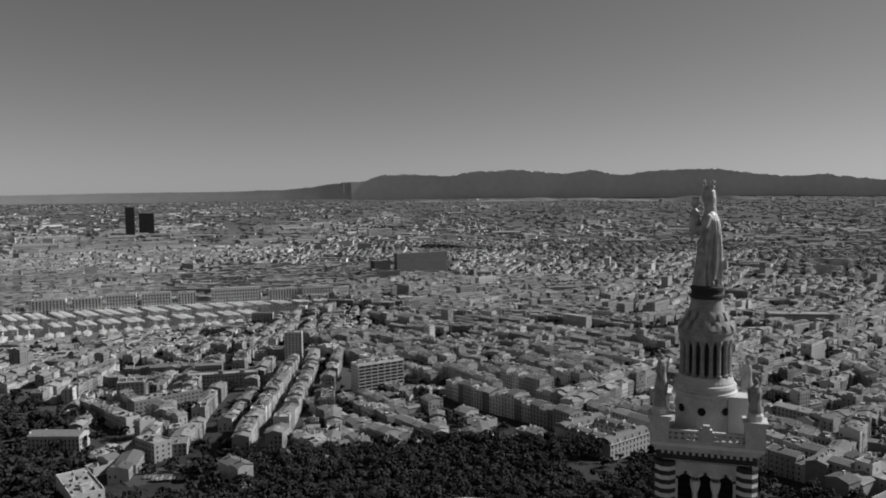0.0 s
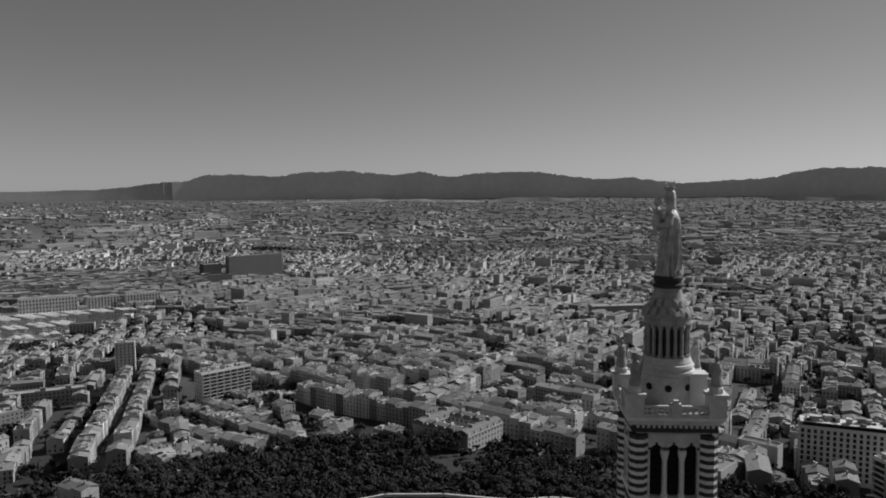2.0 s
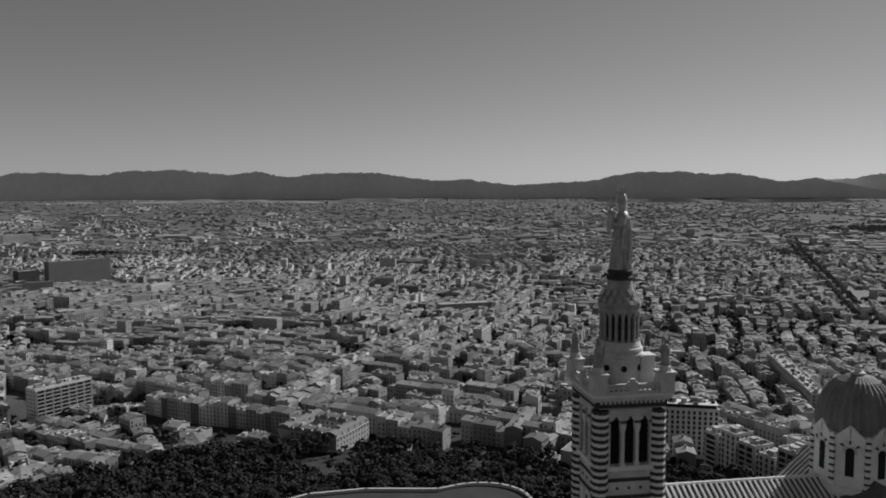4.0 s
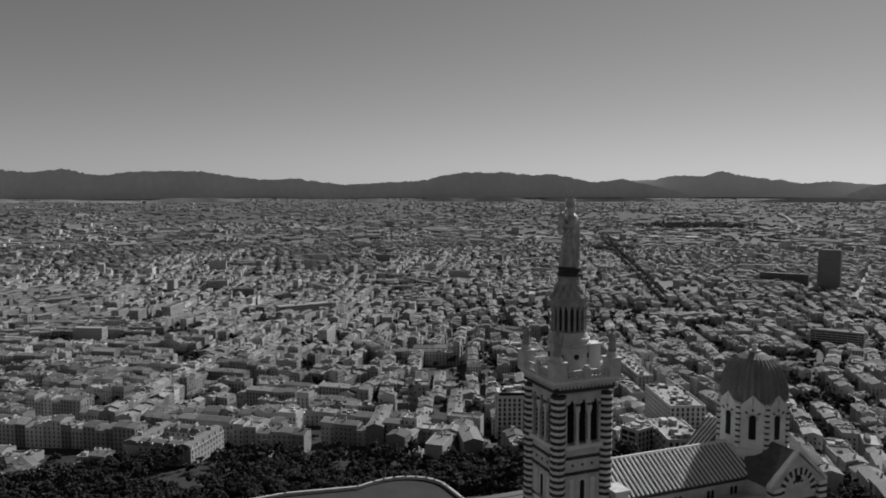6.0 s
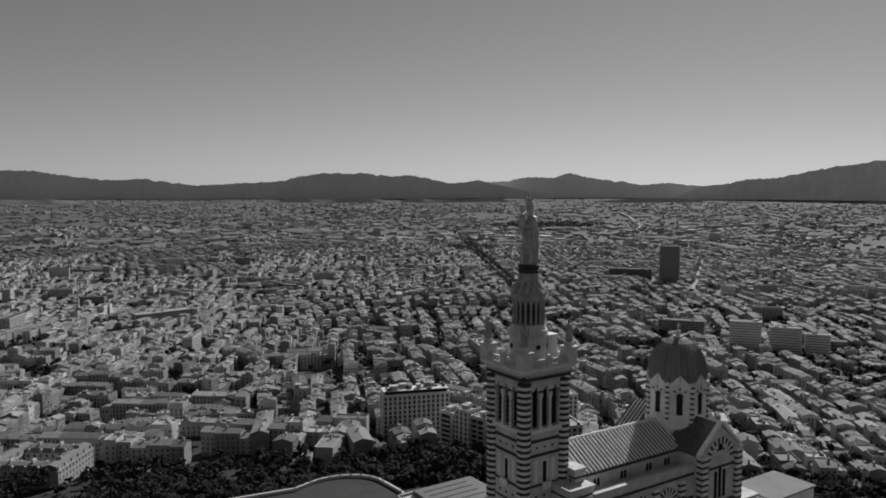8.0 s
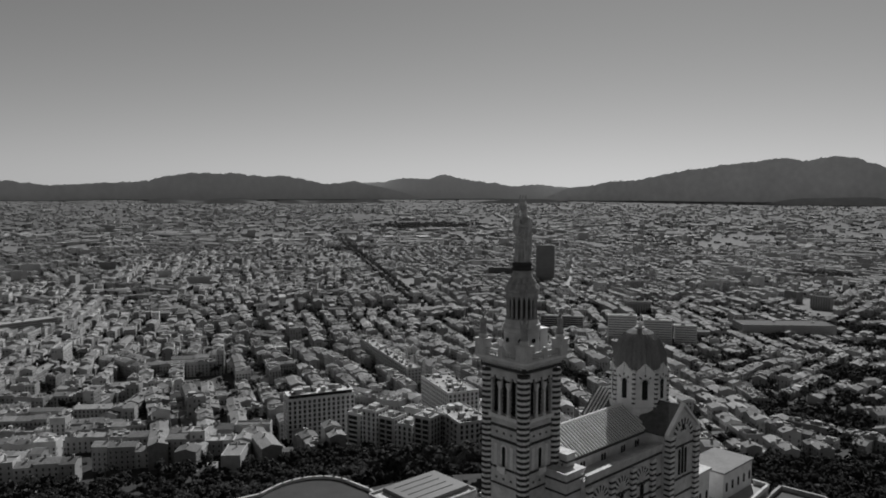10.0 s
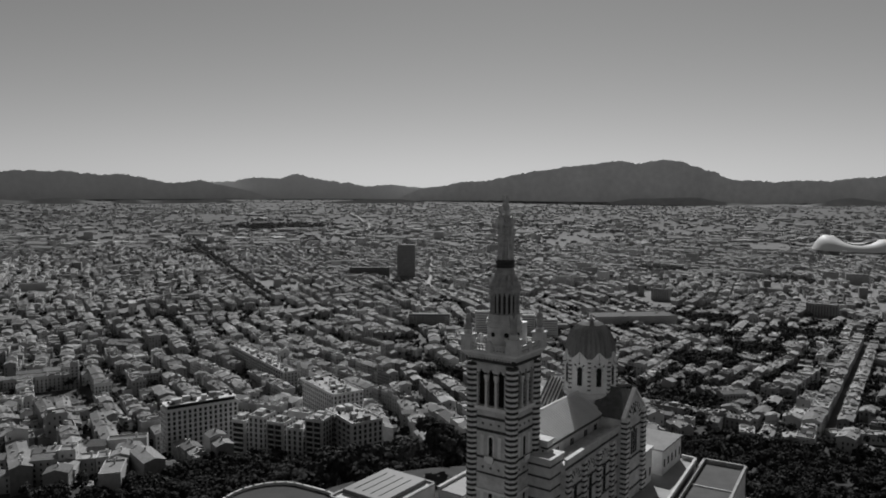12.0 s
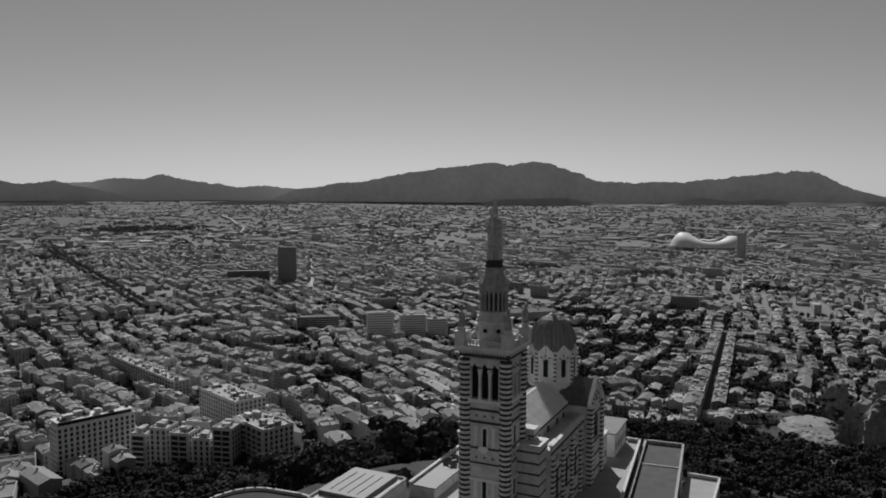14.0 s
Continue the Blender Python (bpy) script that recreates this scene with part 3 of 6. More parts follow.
def build_nave():
    body = Soup()
    body.box(4.0, -NW, BASE, 44.0, NW, NE_)
    body.prism([(-NW, NE_), (NW, NE_), (0, NR - .15)], 4.0, 44.0, "yz")
    nave = part("nave", fixed_normals(body.mesh("nave", STONE_OLD)), church, "pale limestone nave wall with small paired windows")
    roof = Soup()
    for q in (-1, 1):
        a, b = (q * (NW + .45), NE_ - .12), (0.0, NR + .05)
        roof.prism([a, b, (b[0], b[1] + .18), (a[0], a[1] + .18)], 4.2, 44.0, "yz")
    rf = part("nave_roof", fixed_normals(roof.mesh("nave_roof", TILE)), church, "weathered ribbed tile nave roof")
    rib = Soup()
    run = math.hypot(NW + .45, NR - NE_ + .17)
    rib.lathe([(.2, 0), (.2, run)], 6)
    rib_me = rib.mesh("tile_rib", STONE)
    tilt = math.atan2(NW + .45, NR - NE_ + .17)
    for q in (-1, 1):
        for i in range(38):
            x = 4.5 + 0.83 * i
            part("tile_rib", rib_me, rf, m=Matrix.Translation((x, q * (NW + .45), NE_ + .1)) @ Matrix.Rotation(q * tilt, 4, "X"))
    cap_ = Soup()
    cap_.lathe([(.3, 4.2), (.3, 31.0)], 8)
    part("ridge_cap", cap_.mesh("ridge_cap", STONE), rf, m=Matrix.Translation((0, 0, NR + .2)) @ Matrix.Rotation(math.pi / 2, 4, "Y"))
    corn = Soup()
    corn.box(4, -NW - .3, NE_ - .55, 30, -NW, NE_ - .2)
    part("cornice", corn.mesh("cornice", DARK), nave)
    win = Soup()
    win.prism(arch(0, 0, .55, 1.5, 6), -.05, .03)
    win_me = fixed_normals(win.mesh("arched_window", VOID))
    for x in (10.0, 16.2, 22.4, 27.0):
        for dx in (-.4, .4):
            part("arched_window", win_me, nave, m=Matrix.Translation((x + dx, -NW, 167.1)))
    # lean-to aisle with parapet on both sides
    for q in (-1, 1):
        a = Soup()
        y0, y1 = (-AW, -NW) if q < 0 else (NW, AW)
        a.box(5.5, y0, BASE, 29.5, y1, AP - 1.1)
        aisle = part("aisle", a.mesh("aisle", STONE_OLD), church, "striped limestone side aisle with round arched windows")
        p = Soup()
        p.box(5.5, q * AW - .25, AP - 1.1, 29.5, q * AW + .25, AP)
        p.box(5.3, q * AW - .4, AP - .25, 29.5, q * AW + .4, AP + .02)
        part("parapet", p.mesh("parapet", STONE_OLD), aisle)
        if q > 0:
            continue
        for z in (150.2, 153.4, 156.6, 159.8, 162.3, 166.4):
            b = Soup()
            b.box(5.4, -AW - .12, z, 29.4, -AW, z + .42)
            part("stone_band", b.mesh("stone_band", DARK), aisle)
        for x in (5.6, 12.2, 18.7, 25.2):
            striped(aisle, x, -AW - .55, x + 1.3, -AW - .01, 151.0, 166.2)
        for x in (9.6, 16.1, 22.6):
            o = Soup()
            o.prism(arch(0, 0, 1.25, 5.4), -.06, .02)
            part("arched_window", fixed_normals(o.mesh("arched_window", VOID)), aisle, m=Matrix.Translation((x, -AW, 157.0)))
            wheel_stones(aisle, Matrix.Translation((x, -AW, 163.2)), 1.35, 15, -88, 88, 1.0, .36)
            wheel_stones(aisle, Matrix.Translation((x, -AW, 161.7)), 0.66, 9, -80, 80, .5, .24)
    # buttress blocks where the aisle meets the tower
    for z0, z1, x0, y0 in ((BASE, 169.0, 1.5, -8.6), (BASE, 171.2, 4.2, -6.6)):
        s = Soup()
        s.box(x0, y0, z0, 6.4, -3.5, z1)
        tb = part("tower_buttress", s.mesh("tower_buttress", STONE_OLD), church)
        for i in range(9):
            d = Soup()
            d.box(x0 - .05, y0 - .05, 0, 6.45, -3.6, .34)
            part("stone_band", d.mesh("stone_band", DARK), tb, m=Matrix.Translation((0, 0, z1 - 1.3 - 2.05 * i)))
        c = Soup()
        c.box(x0 - .25, y0 - .25, z1, 6.6, -3.6, z1 + .35)
        part("coping", c.mesh("coping", STONE_OLD), church)


def build_transept():
    X0, X1, Y, APEX, SH = 29.2, 40.0, 10.9, 174.5, 169.9
    mid = (X0 + X1) / 2
    b = Soup()
    YN = 8.6
    b.box(X0, -Y, BASE, X1, YN, SH)
    b.prism([(X0, SH), (X1, SH), (mid, APEX - .1)], -Y, YN)
    tr = part("transept", fixed_normals(b.mesh("transept", STONE_OLD)), church, "gabled transept front in striped limestone")
    r = Soup()
    for q in (-1, 1):
        a, c = (mid + q * (X1 - X0 + .5) / 2, SH - .2), (mid, APEX + .1)
        r.prism([a, c, (c[0], c[1] + .2), (a[0], a[1] + .2)], -Y + .4, YN + .3)
    tr_roof = part("transept_roof", fixed_normals(r.mesh("transept_roof", TILE)), church, "dark tiled transept roof")
    rib = Soup()
    rise, half = APEX - SH + .3, (X1 - X0 + .5) / 2
    rib.lathe([(.17, 0), (.17, math.hypot(rise, half))], 6)
    rib_me = rib.mesh("tile_rib", STONE_OLD)
    for i in range(5):
        part("tile_rib", rib_me, tr_roof, m=Matrix.Translation((mid - half, 4.9 + .8 * i, SH + .05)) @ Matrix.Rotation(math.atan2(half, rise), 4, "Y"))
    cop = Soup()
    for q in (-1, 1):
        a, c = (mid + q * (X1 - X0 + .9) / 2, SH - .1), (mid, APEX + .35)
        cop.prism([a, c, (c[0], c[1] + .5), (a[0], a[1] + .5)], -Y - .3, -Y + .5)
    part("coping", fixed_normals(cop.mesh("coping", STONE)), tr)
    for x in (X0 - .1, X1 - 1.5):
        striped(tr, x, -Y - .6, x + 1.6, -Y + .6, 150.5, 169.4)
    o = Soup()
    o.lathe([(.62, -.06), (.62, .06)], 16)
    part("rose_window", o.mesh("rose_window", VOID), tr, m=Matrix.Translation((mid, -Y, 170.6)) @ Matrix.Rotation(math.pi / 2, 4, "X"))
    wheel_stones(tr, Matrix.Translation((mid, -Y, 168.6)), 2.7, 21, -95, 95, 1.0, .4)
    wheel_stones(tr, Matrix.Translation((mid, -Y, 170.6)), .7, 9, -160, 160, .4, .28)
    for dx in (-1.15, 0, 1.15):
        w = Soup()
        w.prism(arch(0, 0, .8, 5.6 if dx == 0 else 5.0), -.06, .02)
        part("arched_window", fixed_normals(w.mesh("arched_window", VOID)), tr, m=Matrix.Translation((mid + dx, -Y, 161.5)))
    for z in (150.5, 154.0, 157.5, 160.6, 166.9):
        d = Soup()
        d.box(X0, -Y - .12, z, X1, -Y, z + .42)
        part("stone_band", d.mesh("stone_band", DARK), tr)


DX, DY = 35.6, -0.4


def build_dome():
    R = 5.55
    t8 = math.pi / 8
    d = Soup()
    d.lathe([(R + .1, 170.0), (R + .1, 172.2), (R + .55, 172.5), (R + .55, 173.2), (R + .1, 173.5), (R, 180.2)], 8, DX, DY, turn=t8)
    drum = part("dome_drum", d.mesh("dome_drum", STONE), church, "pale eight-sided drum with gabled arched windows")
    ap = R * math.cos(t8)
    gable, window = Soup(), Soup()
    gable.prism([(-2.2, 179.2), (2.2, 179.2), (2.2, 180.1), (0, 182.2), (-2.2, 180.1)], -.25, .6)
    window.prism(arch(0, 174.9, 1.1, 4.0), -.06, .02)
    surround = Soup()
    surround.prism(arch(0, 174.5, 1.9, 4.8), -.03, .02)
    mg, mw, ms = fixed_normals(gable.mesh("drum_gable", STONE)), fixed_normals(window.mesh("arched_window", VOID)), fixed_normals(surround.mesh("window_surround", STONE_OLD))
    for k in range(8):
        m = Matrix.Translation((DX, DY, 0)) @ Matrix.Rotation(k * math.pi / 4, 4, "Z")
        part("drum_gable", mg, drum, m=m @ Matrix.Translation((0, -ap, 0)))
        part("window_surround", ms, drum, m=m @ Matrix.Translation((0, -ap, 0)))
        part("arched_window", mw, drum, m=m @ Matrix.Translation((0, -ap - .03, 0)))
        wheel_stones(drum, m @ Matrix.Translation((0, -ap - .2, 178.5)), .98, 7, -75, 75, .5, .26)
        m2 = m @ Matrix.Rotation(t8, 4, "Z") @ Matrix.Translation((0, -R, 0))
        striped(drum, -.3, -.3, .3, .3, 173.5, 180.6, .62, .34, m2)
    shell = Soup()
    prof = [(5.2, 180.0), (5.25, 181.4), (5.15, 182.6), (4.9, 183.9), (4.42, 185.2), (3.7, 186.4), (2.7, 187.4), (1.55, 188.05), (.65, 188.35)]
    n = 128
    rings = []
    for r, z in prof:
        rings.append([(DX + r * (1 + .035 * (1 if i % 4 == 0 else 0 if i % 2 else -.6)) * math.cos(2 * math.pi * i / n), DY + r * (1 + .035 * (1 if i % 4 == 0 else 0 if i % 2 else -.6)) * math.sin(2 * math.pi * i / n), z) for i in range(n)])
    shell.add([p for q in rings for p in q], [(a * n + i, a * n + (i + 1) % n, (a + 1) * n + (i + 1) % n, (a + 1) * n + i) for a in range(len(prof) - 1) for i in range(n)] + [tuple((len(prof) - 1) * n + i for i in range(n))])
    dome = part("dome", shell.mesh("dome", LEAD), church, "ribbed grey lead dome")
    fi = Soup()
    fi.lathe([(.9, 188.2), (.95, 188.5), (.5, 188.7), (.35, 189.1), (.5, 189.4), (.1, 189.7)], 10, DX, DY)
    fi.box(DX - .07, DY - .07, 189.6, DX + .07, DY + .07, 191.0)
    fi.box(DX - .07, DY - .4, 190.3, DX + .07, DY + .4, 190.45)
    part("finial", fi.mesh("finial", STONE_OLD), dome)
    tail = Soup()
    tail.lathe([(5.2, BASE), (5.2, 168.5), (5.4, 168.6), (5.4, 169.2), (0.3, 171.8)], 16, 44, 0)
    part("apse", tail.mesh("apse", STONE_OLD), church, "round apse at the end of the nave")
    cone = Soup()
    cone.lathe([(5.6, 169.05), (5.6, 169.3), (0.3, 172.1)], 16, 44, 0)
    part("apse_roof", cone.mesh("apse_roof", TILE), church, "dark tiled apse roof")


build_nave()
build_transept()
build_dome()

# ---- the plan round the church: plots of the larger buildings and streets (x, y, half length, half width, bearing) ----
HERO_PLOTS = [
    (137, 559, 27, 9, 81), (92, 712, 12, 9, 107), (52, 543, 140, 17, 17.9), (215, 328, 21, 25, 75), (343, 140, 26, 9, 149), (320, 92, 30, 8, 26), (311, 41, 20, 13, 60), (420, 62, 30, 15, 60),
    (789, -108, 19, 9, 5), (800, -152, 19, 9, 5), (1600, -25, 28, 18, 5), (803, -186, 15, 9, 5), (1645, 62, 50, 12, 4), (1800, -95, 370, 2, 94), (2180, -1520, 125, 105, 20), (1825, -1399, 22, 16, 40), (590, 1640, 80, 20, 83),
    (500, 1690, 26, 20, 83), (-35, 1375, 210, 16, 93), (260, 1350, 60, 16, 100), (570, -448, 275, 15, 127), (360, 478, 160, 12, 65), (-90, 368, 22, 10, 344), (-66, 618, 14, 9, 100), (-52, 436, 12, 7, 150), (-112, 501, 20, 9, 114), (-50, 384, 17, 13, 330), (312, -346, 46, 30, 145), (262, -372, 40, 36, 0), 
    (845, 735, 52, 18, 120), (940, -345, 64, 24, 177), (357, -317, 26, 9, 11), (2000, 500, 760, 14, 70), (920, -40, 34, 10, 5), (600, 145, 90, 9, 60), (-40, 575, 34, 12, 70), (12, 640, 40, 11, 100), (196, 434, 76, 22, 167), (247, 517, 46, 15, 168)]

STREET_ROWS = [
    (10, 414, 93, 672, -1, 5, 15, 11), (10, 414, 93, 672, 1, 5, 13, 11), (358, -288, 782, -608, -1, 3.4, 11, 12, (9, 22), .5), (390, -312, 782, -608, 1, 4, 6.5, 10, (8, 15), .35),
    (232, 414, 501, 545, 1, 5, 15, 12), (250, 423, 501, 545, -1, 5, 15, 12),
    (181, 506, 214, 364, -1, 0, 16, 13), (236, 560, 255, 472, -1, 0, 15, 12)]


def to_local(x, y):
    """World to the church's own axes."""
    c, s = math.cos(radians(40)), math.sin(radians(40))
    return x * c - y * s, x * s + y * c


def on_platform(x, y):
    u, w = to_local(x, y)
    if -52 < u < 66 and -40 < w < 14 and (w > -22 or u > 26):
        return True
    return -58 < u < 46 and 0 < w < 66 and not (u > 20 and w > 30)

# ---- terraces, parapets and annexes round the church, in its own axes ----
def church_thing(name, label, category, kind=""):
    ob = new(name)
    ob.matrix_basis = CHURCH
    return tagged(ob, label, category, kind=kind)


def slab(s, u0, w0, u1, w1, z0, z1, m=0):
    s.box(min(u0, u1), min(w0, w1), z0, max(u0, u1), max(w0, w1), z1, m)


def rim(parent, pts, z0, z1, t, material, closed=True):
    """A low parapet along a line of corners, each stretch a part of its own."""
    n = len(pts)
    for i in range(n if closed else n - 1):
        (x0, y0), (x1, y1) = pts[i], pts[(i + 1) % n]
        L = math.hypot(x1 - x0, y1 - y0)
        s = Soup()
        s.box(-t / 2, -t / 2, z0, L + t / 2, t / 2, z1 - .18)
        s.box(-t / 2 - .1, -t / 2 - .1, z1 - .18, L + t / 2 + .1, t / 2 + .1, z1)
        part("parapet", s.mesh("parapet", material), parent, m=Matrix.Translation((x0, y0, 0)) @ Matrix.Rotation(math.atan2(y1 - y0, x1 - x0), 4, "Z"))


def build_platform():
    t = church_thing("church_terrace", "pale paved terrace with stone parapets round the church", "terrace")
    s = Soup()
    s.prism([(-50, 9.8), (63, 9.8), (63, -15.5), (-50, -26)], 120, 152.0, "xy")
    part("paving", fixed_normals(s.mesh("paving", PAVE)), t)
    rim(t, [(63, -12.4), (63, -15.5), (-50, -26)], 152.0, 153.0, .35, STONE_OLD, False)
    b = church_thing("flat_roof_annex", "long annex with dark flat roof and pale parapet", "building")
    b.matrix_basis = CHURCH @ Matrix.Translation((34, -18.9, 0)) @ Matrix.Rotation(radians(5.2), 4, "Z")
    s = Soup()
    slab(s, -8, -9.7, 34, -.3, 118, 150.4)
    part("wall", s.mesh("wall", STONE_OLD), b)
    s = Soup()
    slab(s, -7.7, -9.4, 33.7, -.6, 150.4, 150.55)
    part("roof", s.mesh("roof", ROOF_DARK), b)
    rim(b, [(-8, -9.7), (34, -9.7), (34, -.3), (-8, -.3)], 150.4, 151.5, .35, STAINED)
    s = Soup()
    slab(s, 17.8, -9.3, 18.1, -.7, 150.55, 150.8)
    part("roof_kerb", s.mesh("roof_kerb", STONE_OLD), b)
    c = church_thing("lower_terrace", "small sunlit terrace with parapet below the annex", "terrace")
    s = Soup()
    slab(s, 42, -35.5, 57, -28.2, 115, 147.5)
    part("paving", s.mesh("paving", PAVE), c)
    rim(c, [(42, -35.5), (57, -35.5), (57, -28.3)], 147.5, 148.4, .3, STONE_OLD, False)
    for u0, w0, u1, w1, z1, nm in ((40.3, -11, 45.5, -4, 159.5, "sacristy"), (49.5, -12.0, 62.5, -3.5, 157.6, "priests_house")):
        h = church_thing(nm, "plain pale annex with a flat pale roof beside the church", "building")
        s = Soup()
        slab(s, u0, w0, u1, w1, 150, z1)
        wl_ = part("wall", s.mesh("wall", STONE), h)
        s = Soup()
        slab(s, u0 - .3, w0 - .3, u1 + .3, w1 + .3, z1, z1 + .35)
        part("roof", s.mesh("roof", STONE_OLD if nm == "sacristy" else CITY_FLATS[1]), h)
        wn_ = Soup()
        wn_.prism(arch(0, 0, .8, 1.9, 6), -.05, .02)
        me = fixed_normals(wn_.mesh("window", VOID))
        for i in range(int((u1 - u0) / 2.6)):
            part("window", me, wl_, m=Matrix.Translation((u0 + 1.5 + 2.6 * i, w0, 153.6)))
    # lower ground on the hidden side: roof with ribs, lane wall and rounded bastion
    r = church_thing("ribbed_roof_building", "low building with a pale ribbed flat roof below the tower", "building")
    s = Soup()
    slab(s, 0, 29, 19, 43, 120, 150.2)
    part("wall", s.mesh("wall", STONE_OLD), r)
    s = Soup()
    slab(s, 3.5, 31, 18.4, 42.4, 150.2, 151.2)
    part("roof", s.mesh("roof", ROOF_SHEET), r, "dull metal roof deck")
    rb = Soup()
    rb.box(-5.5, -.07, 0, 5.5, .07, .1)
    me = rb.mesh("roof_rib", ROOF_DARK)
    for i in range(4):
        part("roof_rib", me, r, m=Matrix.Translation((10.4, 33.4 + 2.3 * i, 151.2)))
    rim(r, [(0, 29), (19, 29), (19, 43), (0, 43)], 150.2, 150.7, .3, STAINED)
    l = church_thing("lane_gallery", "long pale flat-roofed gallery beside a sunlit court", "building")
    s = Soup()
    slab(s, 4, 9.8, 46, 22.0, 120, 146.5)
    part("paving", s.mesh("paving", PAVE), l)
    s = Soup()
    slab(s, 19.4, 22.0, 46, 28.4, 120, 149.0)
    part("wall", s.mesh("wall", STONE_OLD), l)
    s = Soup()
    slab(s, 19.4, 21.7, 46.3, 28.4, 149.0, 149.25)
    part("roof", s.mesh("roof", ROOF_SHEET), l)
    rim(l, [(19.6, 28.2), (46.2, 28.2)], 149.2, 149.9, .5, STONE_OLD, False)
    k = church_thing("bastion", "rounded stone bastion terrace with a white rim", "terrace")
    arc = [(-52, 58), (-44, 62.5), (-31.6, 63.4), (-16, 61)] + [(-8 + 10.5 * math.cos(a), 54 + 9 * math.sin(a)) for a in [math.pi * (0.62 - 0.62 * i / 8) for i in range(9)]] + [(3.2, 47), (2.5, 43)]
    s = Soup()
    s.prism(arc + [(2.5, 30), (-14, 10), (-52, 10)], 118, 149.0, "xy")
    part("paving", fixed_normals(s.mesh("paving", mat("bastion_gravel", .028, .05, .9, .3))), k)
    rim(k, arc, 149.0, 149.7, .35, TRIM, False)
    rim(k, [(x * 1.03 - .5, y + 2.2) for x, y in arc[:-1]], 147.2, 148.0, .25, STONE_OLD, False)


build_platform()

# ---- the city ----
rng = random.Random(11)
HARBOUR_BOX = [(x, y) for x, y in HARBOUR]


def inside(poly, x, y):
    hit = False
    for (x0, y0), (x1, y1) in zip(poly, poly[1:] + poly[:1]):
        if (y0 > y) != (y1 > y) and x < (x1 - x0) * (y - y0) / (y1 - y0) + x0:
            hit = not hit
    return hit


# plots kept free: (x, y, half length, half width, bearing of the length)
KEEP = list(HERO_PLOTS)
# woods and parks: (x, y, radius)
WOODS = [(-14, 442, 11), (-6, 420, 9), (-28, 384, 15), (-16, 398, 10), (470, -215, 40), (640, -330, 45), (720, -420, 40), (1010, -480, 60), (560, -30, 26), (-190, 560, 50), (-135, 565, 30), (-170, 470, 50), (-128, 430, 30), (-140, 380, 34), (-112, 450, 20), (-110, 405, 18), (30, 790, 30), (190, 640, 18), (3050, 640, 95), (3090, 560, 90), (3120, 470, 100), (3150, 370, 85), (3180, 290, 60), (2350, 640, 90), (1500, -900, 70), (330, -360, 30), (850, -560, 50), (1200, -1000, 60), (520, -420, 25), (440, -400, 30), (1750, -700, 70), (900, 2300, 80)]


def in_plot(x, y, margin=6):
    for px, py, a, b, deg in KEEP:
        dx, dy = x - px, y - py
        s, c = math.sin(radians(deg)), math.cos(radians(deg))
        if abs(dx * s + dy * c) < a + margin and abs(dx * c - dy * s) < b + margin:
            return True
    return False


def in_wood(x, y):
    r, b = math.hypot(x, y), float(bearing(x, y))
    if r < wood_edge(b):
        return True
    return any((x - a) ** 2 + (y - c) ** 2 < q * q for a, c, q in WOODS)


def wood_edge(b):
    """How far the wooded slope of the hill reaches at each bearing."""
    return float(np.interp(b, (-40, -20, -8, -2, 2, 20, 32, 45, 60, 75, 85, 95, 110, 122, 128, 140, 160),
                           (520, 380, 330, 335, 384, 404, 380, 330, 308, 322, 310, 308, 335, 405, 415, 430, 430)))


# street grids: a middle, and the bearing of the long sides of the blocks
DISTRICTS = [(-60, 560, 17), (250, 430, 168), (330, 760, 161), (80, 1000, 20), (-200, 900, 30), (700, 500, 66), (520, 130, 60), (480, -90, 78), (520, -330, 127), (620, -560, 127),
             (900, -200, 85), (900, 200, 70), (1300, 400, 70), (1000, 900, 62), (600, 1300, 75), (900, 1700, 40), (250, 1700, 95), (-250, 1750, 80), (-100, 2200, 60), (500, 2200, 25),
             (1400, 1400, 50), (1900, 900, 66), (1500, 2000, 30), (2200, 1400, 45), (1800, 200, 70), (2300, 500, 80), (1500, -300, 75), (1900, -800, 45), (1300, -800, 120),
             (1000, -1000, 125), (1700, -1400, 100), (2400, -200, 70), (2300, -1000, 40), (2000, -1800, 20), (1300, -1600, 60), (900, -700, 127)]
PLOTS = []


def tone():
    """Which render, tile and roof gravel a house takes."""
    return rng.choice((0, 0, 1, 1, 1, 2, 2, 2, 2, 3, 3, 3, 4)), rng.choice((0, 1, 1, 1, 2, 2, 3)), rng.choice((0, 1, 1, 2))


